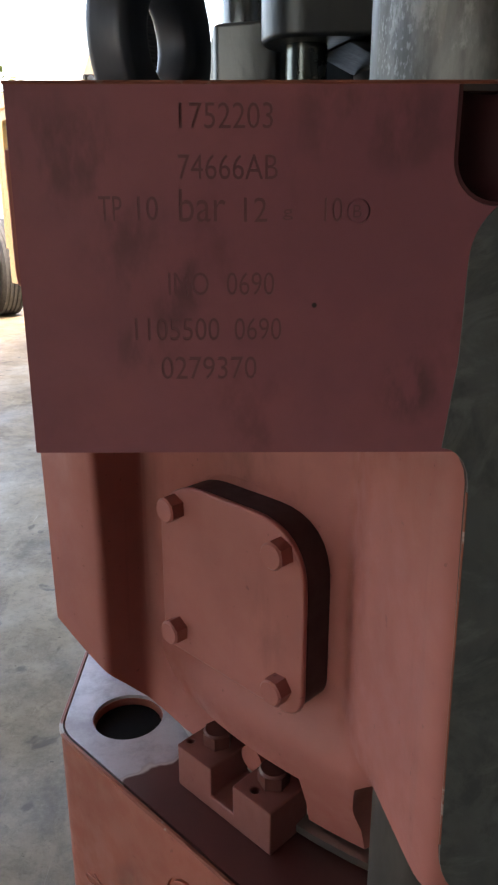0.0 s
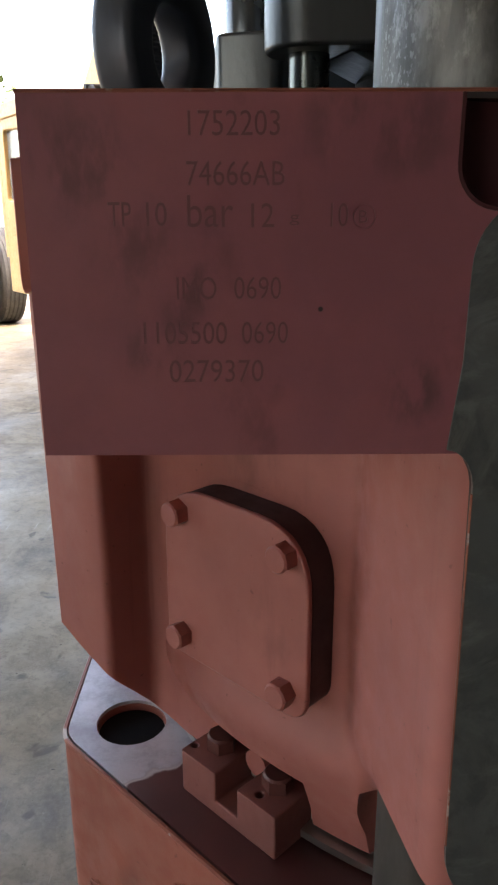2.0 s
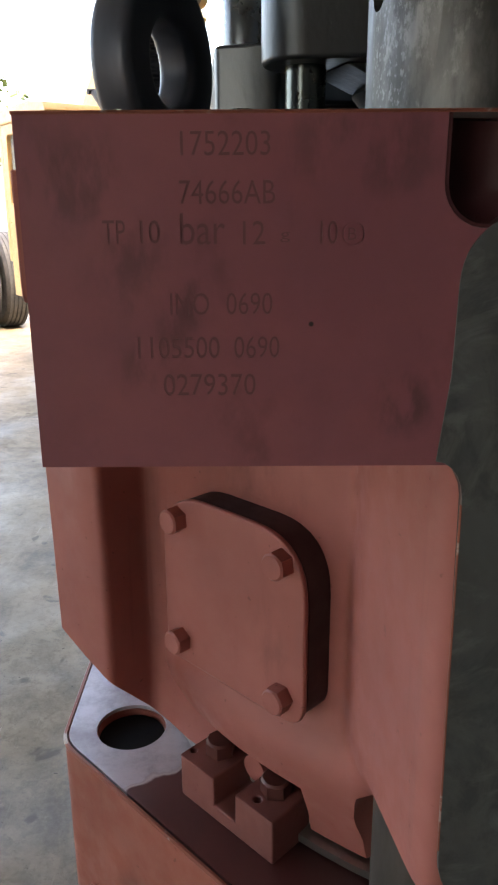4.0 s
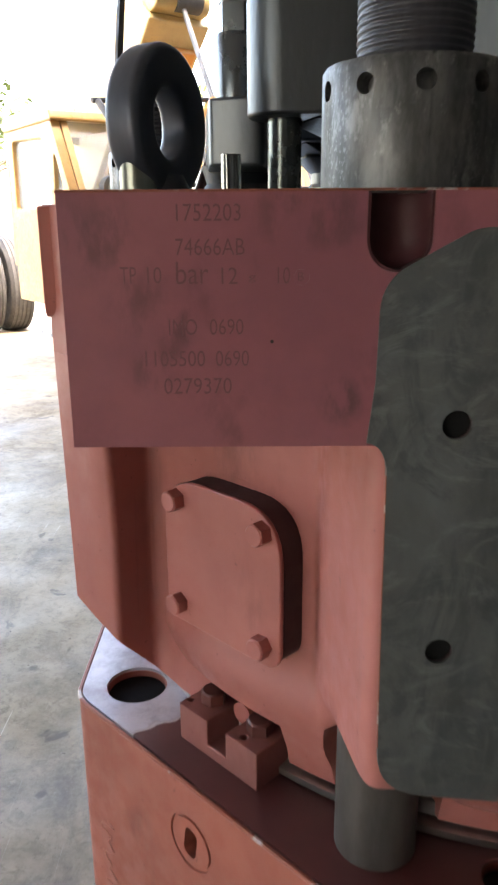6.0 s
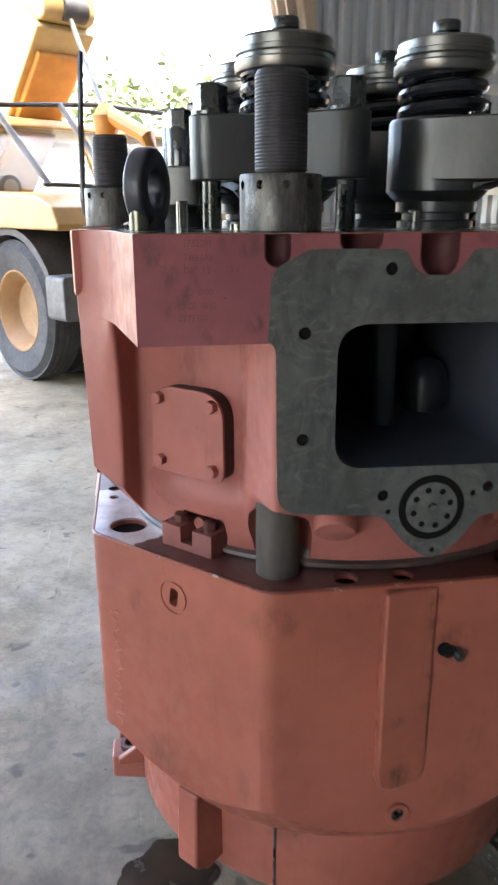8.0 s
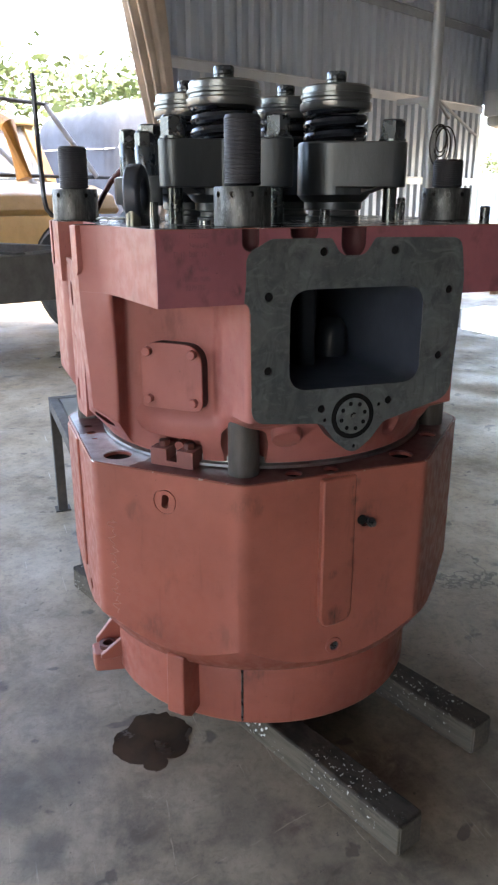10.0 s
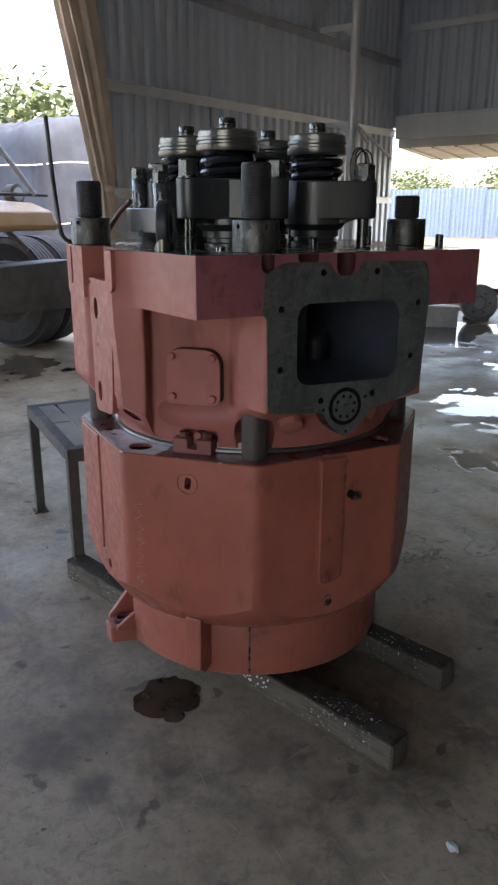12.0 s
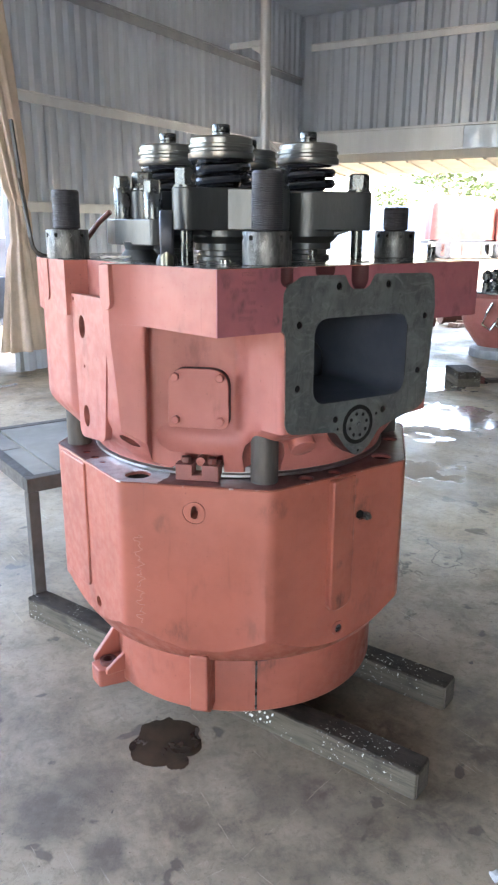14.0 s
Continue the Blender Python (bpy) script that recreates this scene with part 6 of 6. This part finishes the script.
def tree(x, y, h, spread, seed, leaves=1500):
    rnd = random.Random(seed)
    t = thing("tree", (x, y, -0.06), "broad-leaved tree with a loose bright green crown", "tree", "trees round the yard")
    tk = rod((x, y, -0.06), (x + 0.2, y, h * 0.55), 0.03 * h, 10, 0.014 * h)
    limbs = [tk]
    tips = []
    for k in range(7):
        a, z = rnd.random() * 6.28, h * (0.35 + 0.2 * rnd.random())
        tip = Vector((x + spread * 0.6 * math.cos(a), y + spread * 0.6 * math.sin(a), z + h * (0.15 + 0.25 * rnd.random())))
        limbs.append(rod((x + 0.1, y, z), tip, 0.010 * h, 7, 0.004 * h))
        tips.append(tip)
    part("trunk", joined(*limbs), BARK, t)
    tips.append(Vector((x, y, h * 0.85)))
    verts, faces = [], []
    for k in range(leaves):
        c = tips[rnd.randrange(len(tips))]
        p = c + Vector((rnd.gauss(0, spread * 0.24), rnd.gauss(0, spread * 0.24), rnd.gauss(0, h * 0.085)))
        s = 0.028 * h * (0.5 + rnd.random())
        a, b = Vector((rnd.gauss(0, 1), rnd.gauss(0, 1), rnd.gauss(0, 0.6))).normalized() * s, Vector((rnd.gauss(0, 1), rnd.gauss(0, 1), rnd.gauss(0, 1))).normalized() * s * 0.6
        n0 = len(verts)
        verts += [p - a, p + b, p + a, p - b]
        faces.append((n0, n0 + 1, n0 + 2, n0 + 3))
    me = bpy.data.meshes.new("crown")
    inv = t.matrix_basis.inverted()
    me.from_pydata([tuple(inv @ v) for v in verts], [], faces)
    me.materials.append(LEAF)
    ob = new("crown", me)
    ob.parent = t


for k, (x, y, h, sp) in enumerate(((5.2, 29, 6.2, 3.2), (9.5, 33, 6.6, 3.6), (0.5, 38, 7.5, 4), (-6, 40, 7.0, 4), (-13, 38, 7.5, 4.2), (36, 43, 4.6, 3.0), (42, 41.5, 4.6, 2.2), (47, 38, 4.2, 2.6), (37, 31, 6.0, 3.2), (41, 27, 5.2, 3.0), (52, 33, 5, 3.5), (14, 37, 6.5, 3.5))):
    tree(x, y, h, sp, k + 3)

# pale blue sheet fence along the far side of the yard
FA, FB = Vector((24.0, 41.0)), Vector((40.0, 24.5))
fence = thing("sheet_fence", ((FA.x + FB.x) / 2, (FA.y + FB.y) / 2, -0.06), "pale blue sheet metal fence across the yard", "fence", rz=math.degrees(math.atan2(FB.y - FA.y, FB.x - FA.x)))
flen = (FB - FA).length
npan = 12
for k in range(npan):
    x = -flen / 2 + flen * k / npan
    part("fence_panel", place(corrugated(x + 0.03, x + flen / npan - 0.03, 0.05, 2.75 + 0.06 * ((k * 7) % 3), 0.24, 0.03), pose(0, 0, 0)), BLUE, fence, world_space=False, smooth=0)
    part("fence_post", box(x - 0.05, x + 0.05, 0.06, 0.16, 0.0, 2.9), BLUE, fence, world_space=False)
fence2 = thing("sheet_fence", (0, 44.0, -0.06), "pale sheet metal fence behind the yard trees", "fence")
for k in range(16):
    x = -24 + 3 * k
    part("fence_panel", corrugated(x + 0.03, x + 2.97, 0.05, 2.6, 0.3, 0.03), WHITE, fence2, world_space=False, smooth=0)


# second, smaller red engine part on its white ring, with fittings on top
def small_engine(x, y):
    t = thing("engine_block", (x, y, 0), "red painted engine part with grey fittings on a grey ring", "engine part")
    part("base_ring", turned(x, y, [(0.34, 0.0), (0.35, 0.02), (0.34, 0.10), (0.30, 0.13)], 40), GREY_STEEL, t, "grey base ring")
    part("body", turned(x, y, [(0.26, 0.13), (0.30, 0.17), (0.42, 0.34), (0.46, 0.44), (0.46, 0.70), (0.40, 0.74)], 40), RED, t)
    part("deck", cyl(x, y, 0.74, 0.76, 0.38), OILY, t)
    for dx, dy in ((-0.28, 0.05), (-0.15, -0.2), (0.1, -0.25), (0.0, 0.15)):
        part("fitting", turned(x + dx, y + dy, [(0.05, 0.76), (0.05, 0.86), (0.03, 0.88), (0.06, 0.90), (0.06, 0.96), (0.02, 1.0)], 16), OILY, t)
    d = Vector((-0.925 - x, -1.03 - y)).normalized()
    n = Vector((-d.y, d.x))
    for s in (-0.12, 0.02):
        q = Vector((x, y)) + d * 0.475 + n * s
        part("pipe", along([(q.x, q.y, 0.66), (q.x - n.x * 0.05, q.y - n.y * 0.05, 0.55), (q.x - n.x * 0.09, q.y - n.y * 0.09, 0.42), (q.x, q.y, 0.36), (q.x + n.x * 0.05, q.y + n.y * 0.05, 0.44)], 0.013, 8), BRIGHT, t)


small_engine(6.55, 4.45)
for x, y, r, ln in ((8.3, 6.9, 0.16, 0.55), (7.6, 6.9, 0.10, 0.4)):
    d = thing("steel_drum_part", (x, y, 0), "dark red rusty steel roll lying on the floor", "roll", "rolls by the opening")
    part("roll", place(turned(0, 0, [(r * 0.5, 0), (r, 0.01), (r, 0.05), (r * 0.86, 0.06), (r * 0.86, ln - 0.06), (r, ln - 0.05), (r, ln), (r * 0.5, ln)], 28), pose(x, y, r, 0, 90, -30)), RED_DARK, d)
block = thing("timber_block", (4.95, 3.65, 0), "short dark squared timber block on the floor", "timber", rz=-32)
part("baulk", box(-0.14, 0.08, -0.23, 0.17, 0, 0.145), WOOD, block, world_space=False, bevel=0.006)
plank = thing("plank", (5.6, 3.3, 0), "thin brown plank lying on the floor", "timber", rz=-28)
part("board", box(-0.5, 0.55, -0.06, 0.06, 0, 0.03), WOOD_RAW, plank, world_space=False, bevel=0.003)

# wheel on its axle and a concrete block by the opening
kerb = thing("concrete_block", (6.1, 6.45, 0), "pale grey concrete block on the floor by the opening", "block", rz=-30)
part("block", box(-0.20, 0.20, -0.12, 0.12, 0, 0.27), paint("pale_concrete", (0.42, 0.41, 0.39), (0.33, 0.32, 0.30), 0.9, (0.2, 0.19, 0.17), 0.58, 0.001), kerb, world_space=False, bevel=0.012)
axle = thing("wheel_axle", (6.9, 6.6, 0), "worn steel wheel on a dark red axle beam", "axle", rz=-42)
part("wheel", place(turned(0, 0, [(0.05, -0.06), (0.24, -0.055), (0.255, -0.045), (0.255, 0.03), (0.23, 0.04), (0.20, 0.0), (0.10, -0.01), (0.085, 0.03), (0.02, 0.035)], 40), pose(0, 0, 0.255, 90)), GREY_STEEL, axle, "worn grey steel wheel", world_space=False)
for k in range(6):
    a = math.tau * k / 6
    part("wheel_nut", place(hexagon(0.145 * math.cos(a), 0.145 * math.sin(a), -0.004, 0.016, 0.016, a, 0.003), pose(0, 0, 0.255, 90)), CHASSIS, axle, world_space=False)
part("axle_beam", box(0.05, 1.7, 0.07, 0.17, 0.36, 0.45), RED_DARK, axle, "dark red steel beam", world_space=False, bevel=0.006)
part("prop", box(-0.20, 0.16, 0.06, 0.17, 0, 0.05), WOOD, axle, "timber prop", world_space=False, bevel=0.004)
part("prop", box(1.4, 1.6, 0.04, 0.2, 0, 0.359), WOOD, axle, "timber prop", world_space=False, bevel=0.004)

# rubble and bricks at the floor's edge under the canopy
rnd = random.Random(5)
BRICK = paint("dusty_rubble", (0.34, 0.20, 0.15), (0.46, 0.40, 0.35), 0.9, (0.2, 0.15, 0.12), 0.6, 0.001)
for k in range(46):
    p = SHED @ Vector((-0.6 + rnd.random() * 0.6, -0.4 - rnd.random() * 3.8, 0))
    if k < 30:
        p = SHED @ Vector((0.45 + rnd.random() * 0.9, -0.2 - rnd.random() * 4.0, 0))
    s = 0.05 + 0.08 * rnd.random()
    bm = box(-s, s, -s * 0.6, s * 0.6, 0, s * 0.8)
    for v in bm.verts:
        v.co += Vector((rnd.uniform(-1, 1), rnd.uniform(-1, 1), 0)) * s * 0.25
    bm.transform(pose(p.x, p.y, -0.06 if k < 30 else 0.0, 0, 0, rnd.random() * 360))
    solo("rubble_stone", bm, BRICK, "broken dusty brick at the floor's edge", "rubble", group="rubble by the opening", at=(p.x, p.y, 0), bevel=0.006)

# far red lorry with a load, beyond the right-hand opening
FADED = paint("sun_bleached_red", (0.15, 0.030, 0.022), (0.12, 0.045, 0.034), 0.6, (0.4, 0.3, 0.25), 0.6)
lorry = thing("red_lorry", (31.0, 25.3, -0.06), "faded red lorry standing far off in the yard", "lorry", rz=-38)
lorry.scale = (1.2, 1.2, 1.2)
part("load", place(tarp_hump(1.35, 0.9, 1.75, 9.0), pose(-0.15, 0, 0.78)), FADED, lorry, "red sheeted load", world_space=False, smooth=1.2)
part("cab", slab(rounded([(1.2, 0.6), (2.3, 0.6), (2.3, 1.5), (2.0, 2.1), (1.2, 2.1)], 0.1), -0.9, 0.9), FADED, lorry, world_space=False, bevel=0.04)
part("bed", box(-1.6, 1.3, -0.95, 0.95, 0.60, 0.72), CHASSIS, lorry, world_space=False)
for k in range(7):
    part("stake", box(-1.45 + k * 0.4, -1.33 + k * 0.4, -0.99, -0.951, 0.15, 0.62), FADED if k % 2 else WHITE, lorry, world_space=False)
for x in (-0.9, 1.6):
    for y in (-0.85, 0.65):
        part("wheel", place(turned(0, 0, [(0.2, 0), (0.42, 0.02), (0.45, 0.06), (0.45, 0.18), (0.42, 0.22), (0.2, 0.24)], 28), pose(x, y + 0.1, 0.45, 90)), RUBBER, lorry, world_space=False)

scrap = thing("paper_scrap", (0.354, -0.233, 0), "small crumpled white paper scrap on the concrete", "scrap")
bm = turned(0, 0, [(0.001, 0), (0.015, 0.001), (0.018, 0.006), (0.010, 0.013), (0.001, 0.014)], 18)
for v in bm.verts:
    v.co += Vector((noise.noise(v.co * 60), noise.noise(v.co * 60 + Vector((3, 0, 0))), 0.3 * abs(noise.noise(v.co * 60 + Vector((0, 5, 0)))))) * 0.012
    v.co.z = max(0.0, v.co.z)
part("paper", bm, paint("grubby_paper", (0.36, 0.37, 0.38), (0.26, 0.265, 0.27), 0.8), scrap, world_space=False, smooth=0)
